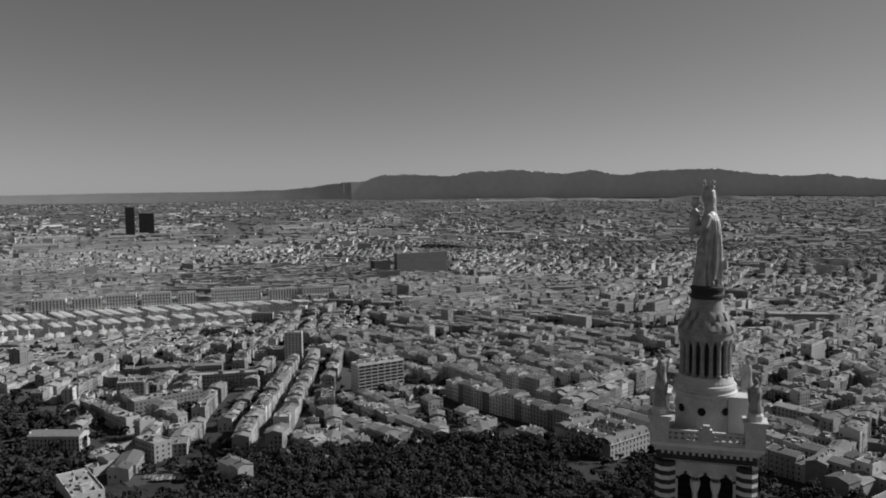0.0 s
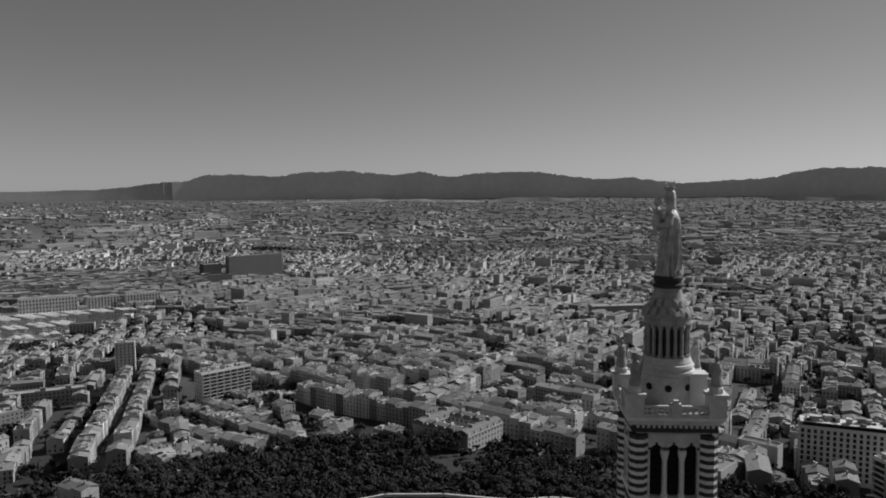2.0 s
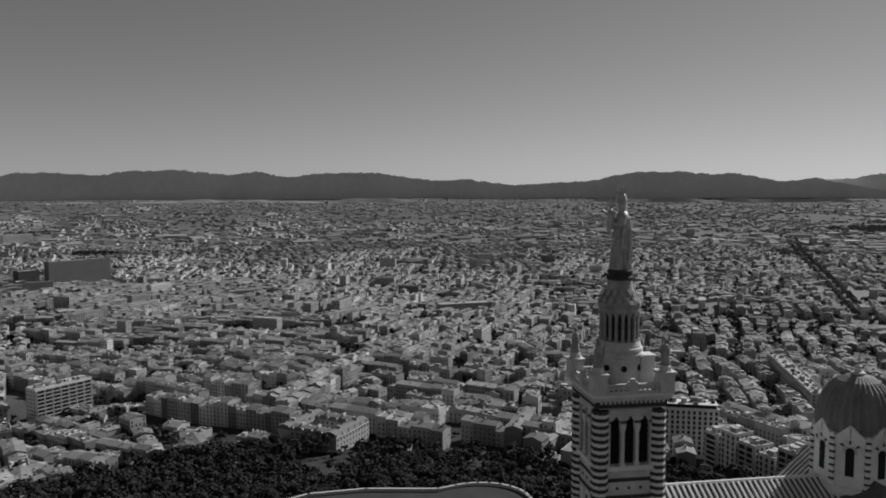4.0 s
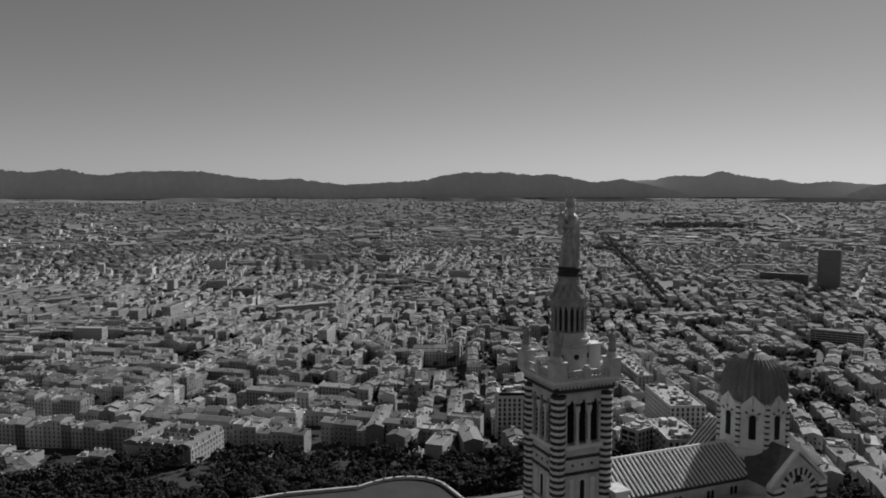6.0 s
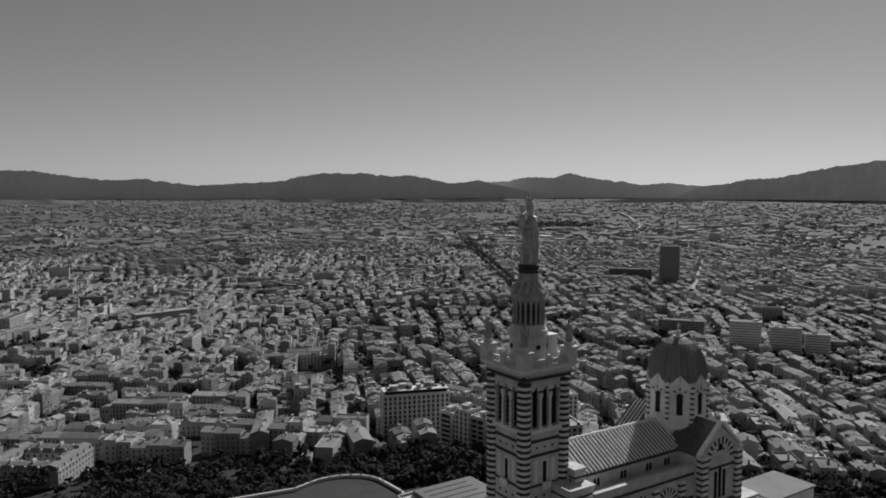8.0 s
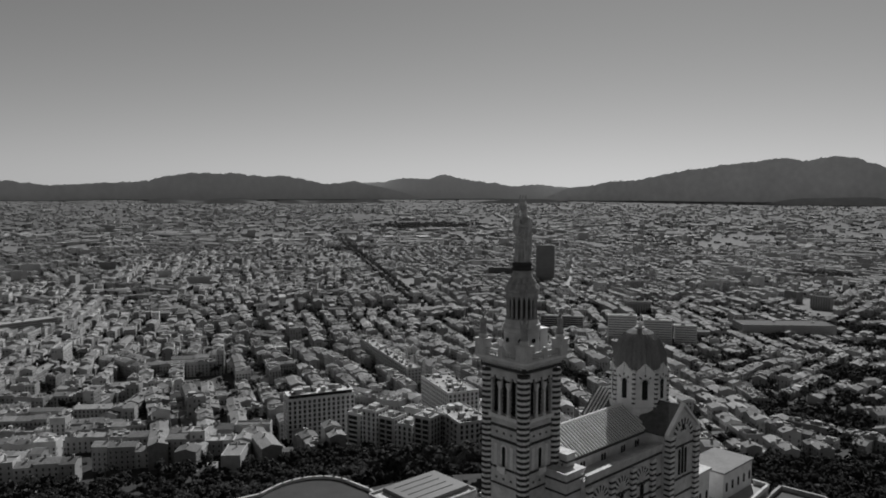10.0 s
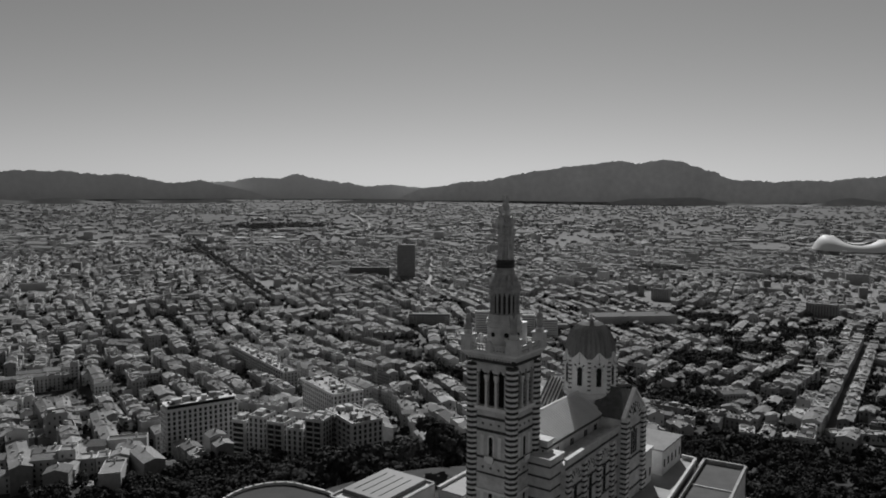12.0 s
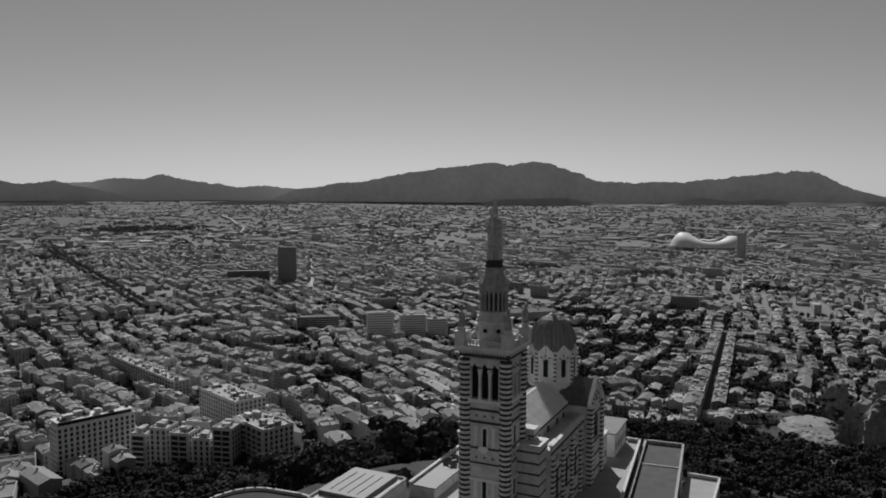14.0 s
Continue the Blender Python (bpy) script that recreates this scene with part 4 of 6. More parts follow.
def lay_city():
    for k, (sx, sy, deg) in enumerate(DISTRICTS):
        s, c = math.sin(radians(deg)), math.cos(radians(deg))
        S0, C0 = s, c
        bl, bw, st = rng.uniform(80, 125), rng.uniform(33, 42), rng.uniform(6.5, 9)
        for i in range(-11, 12):
            for j in range(-22, 23):
                a, b = i * (bl + st) + (j % 2) * 25, j * (bw + st)
                mx, my = sx + a * S0 + b * C0, sy + a * C0 - b * S0
                wx, wy = 22 * noise.noise((mx * .004, my * .004, 2)), 22 * noise.noise((mx * .004, my * .004, 6))
                mx, my = mx + wx, my + wy
                mx, my = mx + rng.uniform(-5, 5), my + rng.uniform(-5, 5)
                deg_b = deg + 14 * noise.noise((mx * .003, my * .003, 12)) + rng.gauss(0, 2.5) + (rng.choice((90, 40, -40)) if rng.random() < .09 else 0)
                s, c = math.sin(radians(deg_b)), math.cos(radians(deg_b))
                r, bb = math.hypot(mx, my), float(bearing(mx, my))
                if not (280 < r < 2640 and -15 < bb < 143) or (r < 425 and bb < 1):
                    continue
                near = min(range(len(DISTRICTS)), key=lambda q: (DISTRICTS[q][0] - mx) ** 2 + (DISTRICTS[q][1] - my) ** 2)
                if near != k:
                    continue
                typical = rng.uniform(9, 13.5) + (1 if r < 700 else 0) - (2.5 if r > 1300 else 0)
                if rng.random() < .1 or (-130 < mx < 210 and 340 < my < 535):
                    typical = rng.uniform(4, 7.5)
                villas = mx > 300 and my < -160 and r < 1300
                big = rng.random()
                if big < .08 and r > 760:
                    L, W, Hh = rng.uniform(26, 55), rng.uniform(11, 16), rng.uniform(13, 23)
                    if not (in_plot(mx, my, 20) or in_wood(mx, my) or inside(HARBOUR_BOX, mx, my)):
                        PLOTS.append((mx, my, deg_b + rng.choice((0, 0, 90)), L, W, Hh, "flat", tone()))
                        continue
                for side in (-1, 1):
                    p = -bl / 2
                    row_w, row_h, row_kind, look_ = rng.uniform(9.5, 13), typical + rng.gauss(0, .8), "flat" if rng.random() < .22 else "gable", tone()
                    far_f = 1.0 if r < 900 else 1.25
                    while p < bl / 2 - 6:
                        L = min(rng.uniform(6.5, 14) * far_f * (2 if rng.random() < .08 else 1), bl / 2 - p)
                        if rng.random() < .3:
                            row_w, row_h, row_kind, look_ = rng.uniform(9, 13), typical + rng.gauss(0, 1.7), "flat" if rng.random() < .28 else "gable", tone()
                        W = row_w + rng.uniform(-1.2, .5)
                        q = side * (bw / 2 - W / 2 - rng.uniform(0, .8))
                        x, y = mx + (p + L / 2) * s + q * c, my + (p + L / 2) * c - q * s
                        p += L
                        if rng.random() < (.14 if villas else .05) or in_plot(x, y) or in_wood(x, y) or inside(HARBOUR_BOX, x, y) or (1080 < y < 1420 and -420 < x < 200 and inside([(-440, 1410), (300, 1330), (250, 1190), (40, 1080), (-440, 1080)], x, y)):
                            continue
                        Hh = max(4.5, row_h + rng.gauss(0, .8)) * (.7 if villas else 1)
                        if rng.random() < 0.02:
                            Hh *= 1.6
                        if x < 260 and 880 < y < 1090:
                            Hh = min(Hh, rng.uniform(5, 9))
                        PLOTS.append((x, y, deg_b + rng.gauss(0, 1.2) + (90 if rng.random() < .1 else 0), L, W, Hh, row_kind if rng.random() < .8 else rng.choice(("flat", "gable")), look_ if rng.random() < .6 else tone()))
                    # yard buildings
                for _ in range(int(bl / 11)):
                    x0, y0 = rng.uniform(-bl / 2, bl / 2), rng.uniform(-7, 7)
                    x, y = mx + x0 * s + y0 * c, my + x0 * c - y0 * s
                    if not (in_plot(x, y) or in_wood(x, y) or inside(HARBOUR_BOX, x, y)):
                        if rng.random() < (.25 if villas else .7):
                            PLOTS.append((x, y, deg_b + rng.choice((0, 90)), rng.uniform(6, 12), rng.uniform(5, 9), rng.uniform(3, 7), rng.choice(("flat", "gable")), tone()))
                        else:
                            YARD_TREES.append((x, y, rng.uniform(2.8, 5.2)))


YARD_TREES = []


def house_shell(wall, roof, L, W, Hh, kind, place, wi, ri, flat_i, drop=4.0, rise=None):
    """Walls into one soup and the roof into another. place turns local x, y, z into a place."""
    a, b = L / 2, W / 2
    base = [(-a, -b), (a, -b), (a, b), (-a, b)]
    if kind == "gable":
        up = rise or W * 0.14
        wall.add([place(x, y, -drop) for x, y in base] + [place(x, y, Hh) for x, y in base] + [place(-a, 0, Hh + up), place(a, 0, Hh + up)],
                 [(0, 1, 5, 4), (1, 2, 6, 9, 5), (2, 3, 7, 6), (3, 0, 4, 8, 7)], wi)
        o, e = 0.35, 0.45
        zz = Hh - up * e / b
        roof.add([place(-a - o, -b - e, zz), place(a + o, -b - e, zz), place(a + o, 0, Hh + up + .12), place(-a - o, 0, Hh + up + .12), place(a + o, b + e, zz), place(-a - o, b + e, zz)],
                 [(0, 1, 2, 3), (3, 2, 4, 5)], ri)
    else:
        p = 0.9
        i = 0.35
        inner = [(-a + i, -b + i), (a - i, -b + i), (a - i, b - i), (-a + i, b - i)]
        wall.add([place(x, y, -drop) for x, y in base] + [place(x, y, Hh + p) for x, y in base] + [place(x, y, Hh + p) for x, y in inner] + [place(x, y, Hh) for x, y in inner],
                 [(0, 1, 5, 4), (1, 2, 6, 5), (2, 3, 7, 6), (3, 0, 4, 7)] + [(4 + q, 4 + (q + 1) % 4, 8 + (q + 1) % 4, 8 + q) for q in range(4)] + [(8 + q, 8 + (q + 1) % 4, 12 + (q + 1) % 4, 12 + q) for q in range(4)], wi)
        roof.add([place(x, y, Hh) for x, y in inner], [(0, 1, 2, 3)], flat_i)


def window_spots(L, W, Hh, gap=2.9, floor_h=3.0):
    """Middles of the windows on the four sides: x, y, z, outward turn in degrees."""
    rows = max(1, int((Hh - .6) / floor_h))
    for n_side, (length, off, turn) in enumerate(((L, W / 2, 0), (W, L / 2, 90), (L, W / 2, 180), (W, L / 2, 270))):
        cols = max(1, int(length / gap))
        for i in range(cols):
            for j in range(rows):
                u = (i + .5) / cols * length - length / 2
                yield u, off, 1.6 + j * floor_h, turn


def build_city():
    near = sorted([p for p in PLOTS if math.hypot(p[0], p[1]) < 560], key=lambda p: math.hypot(p[0], p[1]))[:112]
    chosen = set(id(p) for p in near)
    s = Soup()
    for p in PLOTS:
        if id(p) in chosen:
            continue
        x, y, deg, L, W, Hh, kind, (wt, rt, ft) = p
        z0 = float(land(x, y))
        ang = radians(90 - deg)
        ca, sa = math.cos(ang), math.sin(ang)
        place = lambda u, v, w: (x + u * ca - v * sa, y + u * sa + v * ca, z0 + w)
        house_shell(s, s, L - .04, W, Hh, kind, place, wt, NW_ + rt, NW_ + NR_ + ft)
        r = math.hypot(x, y)
        gable = kind == "gable"
        slope = .28
        if r < 1500 and Hh > 6:
            for u, off, w, turn in window_spots(L, W, Hh, 2.7 if r < 1000 else 4.2, 3.0):
                if turn in (90, 270) and rng.random() < 0.45:
                    continue
                t = radians(turn)
                ct, st_ = math.cos(t), math.sin(t)
                hw, hh = (.55, .95) if r < 1000 else (.8, .9)
                quad = []
                for du, dw in ((-hw, -hh), (hw, -hh), (hw, hh), (-hw, hh)):
                    lx, ly = u + du, -off - .05
                    quad.append(place(lx * ct - ly * st_, lx * st_ + ly * ct, w + dw))
                s.add(quad, [(0, 1, 2, 3)], GLASS_I)
        if r > 1500:
            continue

        def block(u, v, a, b, z, h, side_i, top_i):
            """A small box on the roof."""
            c8 = [place(u + q * a, v + q2 * b, z + k * h) for k in (0, 1) for q, q2 in ((-1, -1), (1, -1), (1, 1), (-1, 1))]
            s.add(c8, [(0, 1, 5, 4), (1, 2, 6, 5), (2, 3, 7, 6), (3, 0, 4, 7), (4, 5, 6, 7)], [side_i] * 4 + [top_i])

        def roof_z(v):
            return Hh + (W / 2 - abs(v)) * slope if gable else Hh

        if gable:
            # chimney walls along the party wall, lucarnes, skylights, eaves
            for _ in range(rng.choice((0, 1, 1, 2)) if r < 1000 else rng.choice((0, 0, 1))):
                v, ln = rng.uniform(-W / 2 + 1.8, W / 2 - 1.8), rng.uniform(.6, 1.7)
                block(rng.choice((-1, 1)) * (L / 2 - .5), v, .28, ln, roof_z(v) - .7, rng.uniform(1.5, 2.3), rng.choice((wt, 1, 3)), rng.choice((NW_, NW_ + 2)))
            if r < 900:
                for _ in range(rng.choice((0, 1, 2, 2))):
                    u, q = rng.uniform(-L / 2 + 1.2, L / 2 - 1.2), rng.choice((-1, 1))
                    v = q * rng.uniform(W * .2, W * .34)
                    block(u, v, rng.uniform(.5, .9), rng.uniform(.7, 1.1), roof_z(v) - .9, rng.uniform(1.4, 2.0), rng.choice((wt, 3)), rng.choice((NW_ + rt, NW_ + NR_ + 1)))
                if rng.random() < .3:
                    u, q = rng.uniform(-L / 2 + 1.5, L / 2 - 1.5), rng.choice((-1, 1))
                    v0, v1 = q * W * .16, q * W * .28
                    hw = rng.uniform(.5, 1.0)
                    s.add([place(u - hw, v0, roof_z(v0) + .2), place(u + hw, v0, roof_z(v0) + .2), place(u + hw, v1, roof_z(v1) + .2), place(u - hw, v1, roof_z(v1) + .2)], [(0, 1, 2, 3)], rng.choice((GLASS_I, GLASS_I, 4)))
        else:
            # stair heads, tanks, terrace awnings and planters
            for _ in range(rng.choice((2, 3, 4, 5)) if r < 900 else rng.choice((0, 1, 2))):
                u, v = rng.uniform(-L / 2 + 1.2, L / 2 - 1.2), rng.uniform(-W / 2 + 1.5, W / 2 - 1.5)
                block(u, v, rng.uniform(.4, 1.7), rng.uniform(.4, 1.4), Hh - .05, rng.uniform(.6, 2.5), rng.choice((wt, wt, 3, 0)), rng.choice((4, NW_ + 1, NW_ + NR_, NW_ + NR_ + 2, wt)))
            if r < 900 and rng.random() < .5:
                block(rng.uniform(-L / 5, L / 5), rng.choice((-1, 1)) * W * .2, L * rng.uniform(.12, .22), W * rng.uniform(.12, .22), Hh - .05, 2.6, wt, NW_ + NR_ + rng.choice((0, 1, 2)))
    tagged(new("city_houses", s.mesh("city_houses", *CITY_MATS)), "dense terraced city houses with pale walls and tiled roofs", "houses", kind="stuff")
    return near


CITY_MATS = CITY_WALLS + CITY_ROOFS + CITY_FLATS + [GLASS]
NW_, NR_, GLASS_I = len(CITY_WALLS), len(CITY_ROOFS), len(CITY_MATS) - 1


def build_near_houses(near):
    pane = Soup()
    pane.add([(-.5, -.03, -.8), (.5, -.03, -.8), (.5, -.03, .8), (-.5, -.03, .8)], [(0, 1, 2, 3)], 0)
    pane.box(-.68, -.12, -.98, .68, 0, -.8, 1)
    pane.box(-.62, -.08, .8, .62, 0, .95, 1)
    for q in (-1, 1):
        pane.box(q * .56 - .06, -.08, -.8, q * .56 + .06, 0, .8, 1)
    win_me = pane.mesh("window", GLASS, TRIM)
    for x, y, deg, L, W, Hh, kind, look_ in near:
        z0 = float(land(x, y))
        house = new("house")
        house.matrix_basis = pose(x, y, z0, 0, 0, 90 - deg)
        flat = kind == "flat"
        tagged(house, "pale rendered flat-roofed town house in a terrace" if flat else "pale rendered town house with a tiled gable roof", "house", "town houses below the hill")
        w, r = Soup(), Soup()
        house_shell(w, r, L - .1, W, Hh, kind, lambda a, b, c: (a, b, c), 0, 0, 0, drop=7)
        wall = part("wall", w.mesh("wall", WALL_N if look_[0] < 4 else WHITE), house)
        part("roof", r.mesh("roof", CITY_FLATS[look_[2]] if flat else ROOF_N), house)
        spots = [q for q in window_spots(L, W, Hh, 3.0, 3.1) if q[3] in (0, 180) or rng.random() < .3]
        for u, off, zz, turn in spots[:19]:
            part("window", win_me, wall, m=Matrix.Rotation(radians(turn), 4, "Z") @ Matrix.Translation((u, -off, zz)))
        c = Soup()
        u = rng.uniform(-L / 2 + 1, L / 2 - 1)
        c.box(u - .6, -.4, Hh - .3, u + .6, .4, Hh + W * .17 + 1.3)
        c.box(u - .7, -.5, Hh + W * .17 + 1.3, u + .7, .5, Hh + W * .17 + 1.5)
        part("chimney", c.mesh("chimney", WALL_N), house)


def build_far_city():
    """Blocks, sheds and towers on the plain toward the hills, growing smaller with distance."""
    s = Soup()
    for _ in range(26000):
        b, q = rng.uniform(-16, 144), rng.random()
        r = EDGE + 10 + 2000 * q ** 0.9
        k = max(r / float(true_distance(r)), .36)
        x, y = at_bearing(b, r)
        open_land = noise.noise((x * .0022, y * .0022, 4)) + .6 * noise.noise((x * .007, y * .007, 8))
        if (open_land < -.15 and rng.random() < .85) or rng.random() < .55 * q or (x > 2900 and in_wood(x, y)):
            continue
        z0 = float(land(x, y)) - 3
        big = rng.random()
        L, W, Hh = rng.uniform(14, 44), rng.uniform(9, 15), rng.uniform(5, 10)
        if big < .07:
            L, W, Hh = rng.uniform(50, 130), rng.uniform(18, 45), rng.uniform(6, 12)
        elif big < .085:
            L, W, Hh = rng.uniform(14, 40), rng.uniform(11, 15), rng.uniform(20, 36)
        elif b < 12 and big < .16 and q < .6:
            L, W, Hh = rng.uniform(60, 170), rng.uniform(25, 50), rng.uniform(5, 9)
        L, W, Hh = L * k * 1.15, W * k * 1.15, Hh * k * .8 + 3.2
        ang = 3 * noise.noise((x * .002, y * .002, 40)) + rng.choice((0, 0, 0, math.pi / 2)) + rng.gauss(0, .1)
        ca, sa = math.cos(ang), math.sin(ang)
        place = lambda u, v, w: (x + u * ca - v * sa, y + u * sa + v * ca, z0 + w)
        # far walls and roofs keep to middle tones, low contrast in place of haze
        wt, rt, ft = rng.choice((1, 1, 2, 2, 2, 3, 3, 4)), rng.choice((1, 1, 2)), rng.choice((0, 1, 1, 2))
        if rng.random() < .6:
            house_shell(s, s, L, W, Hh, "gable", place, wt, NW_ + rt, NW_ + NR_ + ft, 6)
        else:
            a, c = L / 2, W / 2
            base = [(-a, -c), (a, -c), (a, c), (-a, c)]
            s.add([place(u, v, -6) for u, v in base] + [place(u, v, Hh) for u, v in base], [(0, 1, 5, 4), (1, 2, 6, 5), (2, 3, 7, 6), (3, 0, 4, 7)], wt)
            s.add([place(u, v, Hh + .02) for u, v in base], [(0, 1, 2, 3)], NW_ + NR_ + ft)
    tagged(new("far_suburbs", s.mesh("far_suburbs", *CITY_MATS)), "distant suburb buildings spread over the plain", "houses", kind="stuff")


# ---- trees ----
LEAF_RNG = np.random.default_rng(17)


def leaf_cloud(s, cx, cy, cz, rx, rz, count, size, m=0, r=rng):
    """Small tilted leaf sprays scattered through an uneven crown."""
    g = LEAF_RNG
    lobes = np.column_stack((g.normal(0, .42, 7) * rx, g.normal(0, .42, 7) * rx, g.uniform(-.35, .5, 7) * rz, g.uniform(.34, .58, 7)))[g.integers(0, 7, count)]
    a, e = g.uniform(0, 2 * math.pi, count), np.arcsin(g.uniform(-.75, 1, count))
    d = lobes[:, 3] * g.uniform(.85, 1.05, count)
    way = np.column_stack((np.cos(a) * np.cos(e), np.sin(a) * np.cos(e), np.sin(e)))
    p = np.array((cx, cy, cz)) + lobes[:, :3] + way * d[:, None] * np.array((rx, rx, rz))
    n = way + np.array((0, 0, .35)) + g.normal(0, .35, (count, 3))
    n /= np.linalg.norm(n, axis=1)[:, None]
    t = np.cross(n, g.normal(0, 1, (count, 3)))
    t /= np.linalg.norm(t, axis=1)[:, None]
    q = np.cross(n, t)
    z = (size * g.uniform(.6, 1.3, count))[:, None]
    v = np.stack((p + t * z, p + q * z * .8 - n * z * .3, p - t * z * .9, p - q * z * .8 - n * z * .3, p + n * z * .25), 1).reshape(-1, 3)
    k = len(s.v)
    s.v.extend(v.tolist())
    tri = (k + 5 * np.arange(count)[:, None, None] + np.array(((0, 1, 4), (1, 2, 4), (2, 3, 4), (3, 0, 4)))).reshape(-1, 3)
    s.f.extend(tri.tolist())
    s.m.extend([m] * (4 * count))


def pine(seed):
    r = random.Random(seed)
    tree = new("pine_tree")
    t = Soup()
    h = r.uniform(5.5, 7.5)
    t.lathe([(.32, -1.5), (.26, 1), (.2, h * .6), (.12, h + 1.2)], 7)
    trunk = part("trunk", t.mesh("trunk", BARK), tree)
    for _ in range(3):
        a, z = r.uniform(0, 6.28), r.uniform(h * .45, h)
        l = Soup()
        l.lathe([(.1, 0), (.07, 1.3), (.03, 2.8)], 5)
        part("limb", l.mesh("limb", BARK), trunk, m=Matrix.Translation((0, 0, z)) @ Matrix.Rotation(a, 4, "Z") @ Matrix.Rotation(radians(r.uniform(40, 65)), 4, "Y"))
    c = Soup()
    leaf_cloud(c, 0, 0, h + .8, 4.2, 2.9, 760, .62, r=r)
    part("crown", c.mesh("crown", LEAF), tree)
    return tagged(tree, "dark green pine on the wooded slope of the hill", "tree", "pines on the slope")


def build_woods():
    protos = [pine(i) for i in range(5)]
    spots, held = [], {}
    for _ in range(11000):
        b, q = rng.uniform(-32, 150), rng.random()
        edge = wood_edge(b)
        r = math.sqrt(rng.uniform(44 ** 2, edge ** 2))
        x, y = at_bearing(b, r)
        if in_plot(x, y, 1) or on_platform(x, y) or noise.noise((x * .016, y * .016, 9)) < -.3:
            continue
        cell = (int(x // 7), int(y // 7))
        if any((x - a) ** 2 + (y - c) ** 2 < 50 for i in (-1, 0, 1) for j in (-1, 0, 1) for a, c in held.get((cell[0] + i, cell[1] + j), ())):
            continue
        held.setdefault(cell, []).append((x, y))
        spots.append((x, y))
    spots.sort(key=lambda p: math.hypot(p[0] + 20, p[1] - 10))
    used = 0
    rest = Soup()
    for i, (x, y) in enumerate(spots):
        z = float(land(x, y)) - .3 + (3.0 * noise.noise((x * 0.02, y * 0.02, 3.0)))
        k = rng.uniform(.8, 1.6)
        if i % 4 == 0 and used < 190:
            m = pose(x, y, z, 0, 0, rng.uniform(0, 360)) @ Matrix.Diagonal((k, k, k * rng.uniform(.85, 1.15), 1))
            if used < len(protos):
                ob = protos[used]
                ob.matrix_basis = m
            else:
                src = protos[used % len(protos)]
                ob = copy_thing(src, m @ Matrix.Diagonal((1 / src.scale[0], 1 / src.scale[1], 1 / src.scale[2], 1)))
            used += 1
        else:
            leaf_cloud(rest, x, y, z + 5.5 * k, 4.0 * k, 3.2 * k, 110, 1.15)
    tagged(new("pine_wood", rest.mesh("pine_wood", LEAF_I)), "dense dark pine wood covering the hill slopes", "wood", kind="stuff")


def build_city_trees():
    s, far_s = Soup(), Soup()
    taken = set()
    for x, y, deg, L, W, Hh, kind, _ in PLOTS:
        n = int(max(L, W) / 10) + 1
        for i in range(-n, n + 1):
            for j in range(-1, 2):
                taken.add((int((x + i * 5 * math.sin(radians(deg)) + j * 4 * math.cos(radians(deg))) // 6), int((y + i * 5 * math.cos(radians(deg)) - j * 4 * math.sin(radians(deg))) // 6)))
    for _ in range(16000):
        b, r = rng.uniform(-16, 144), math.sqrt(rng.uniform(250 ** 2, 1150 ** 2))
        x, y = at_bearing(b, r)
        if (int(x // 6), int(y // 6)) in taken or in_plot(x, y, -1) or inside(HARBOUR, x, y) or noise.noise((x * .02, y * .02, 31)) < -.1:
            continue
        u = rng.uniform(1.8, 4.2)
        leaf_cloud(s, x, y, float(land(x, y)) + u * 1.2, u, u * .95, 24, u * .42)
    for k in range(4500):
        b, r = rng.uniform(92, 143), math.sqrt(rng.uniform(330 ** 2, 1250 ** 2))
        if k > 2400:
            b, r = rng.uniform(-16, 92), math.sqrt(rng.uniform(420 ** 2, 1500 ** 2))
        x, y = at_bearing(b, r)
        if (int(x // 6), int(y // 6)) in taken or in_plot(x, y, -1) or inside(HARBOUR, x, y):
            continue
        u = rng.uniform(2.8, 5.6)
        leaf_cloud(s, x, y, float(land(x, y)) + u * 1.25, u, u * .95, 34, u * .36)
    for x, y, r in YARD_TREES:
        z = float(land(x, y))
        leaf_cloud(s, x, y, z + r * 1.3, r, r * .9, 22, r * .42)
    for a, c, q in WOODS:
        for _ in range(int(q * q * (.04 if a < 800 else .016))):
            b, d = rng.uniform(0, 6.28), q * math.sqrt(rng.random())
            x, y = a + d * math.cos(b), c + d * math.sin(b)
            if in_plot(x, y, 0):
                continue
            r = rng.uniform(3, 5.5)
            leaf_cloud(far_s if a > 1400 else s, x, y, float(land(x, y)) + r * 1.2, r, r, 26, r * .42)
    tagged(new("city_trees", s.mesh("city_trees", LEAF_I)), "dark tree clumps in yards and parks", "trees", kind="stuff")
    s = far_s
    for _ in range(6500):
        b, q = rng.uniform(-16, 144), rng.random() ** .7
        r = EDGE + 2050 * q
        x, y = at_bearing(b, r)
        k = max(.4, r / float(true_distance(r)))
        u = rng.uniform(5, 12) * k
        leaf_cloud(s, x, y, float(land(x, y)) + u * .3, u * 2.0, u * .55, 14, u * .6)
    tagged(new("suburb_trees", s.mesh("suburb_trees", LEAF_HAZED)), "tree belts spread over the far plain, leaf colour paled for haze", "trees", kind="stuff")


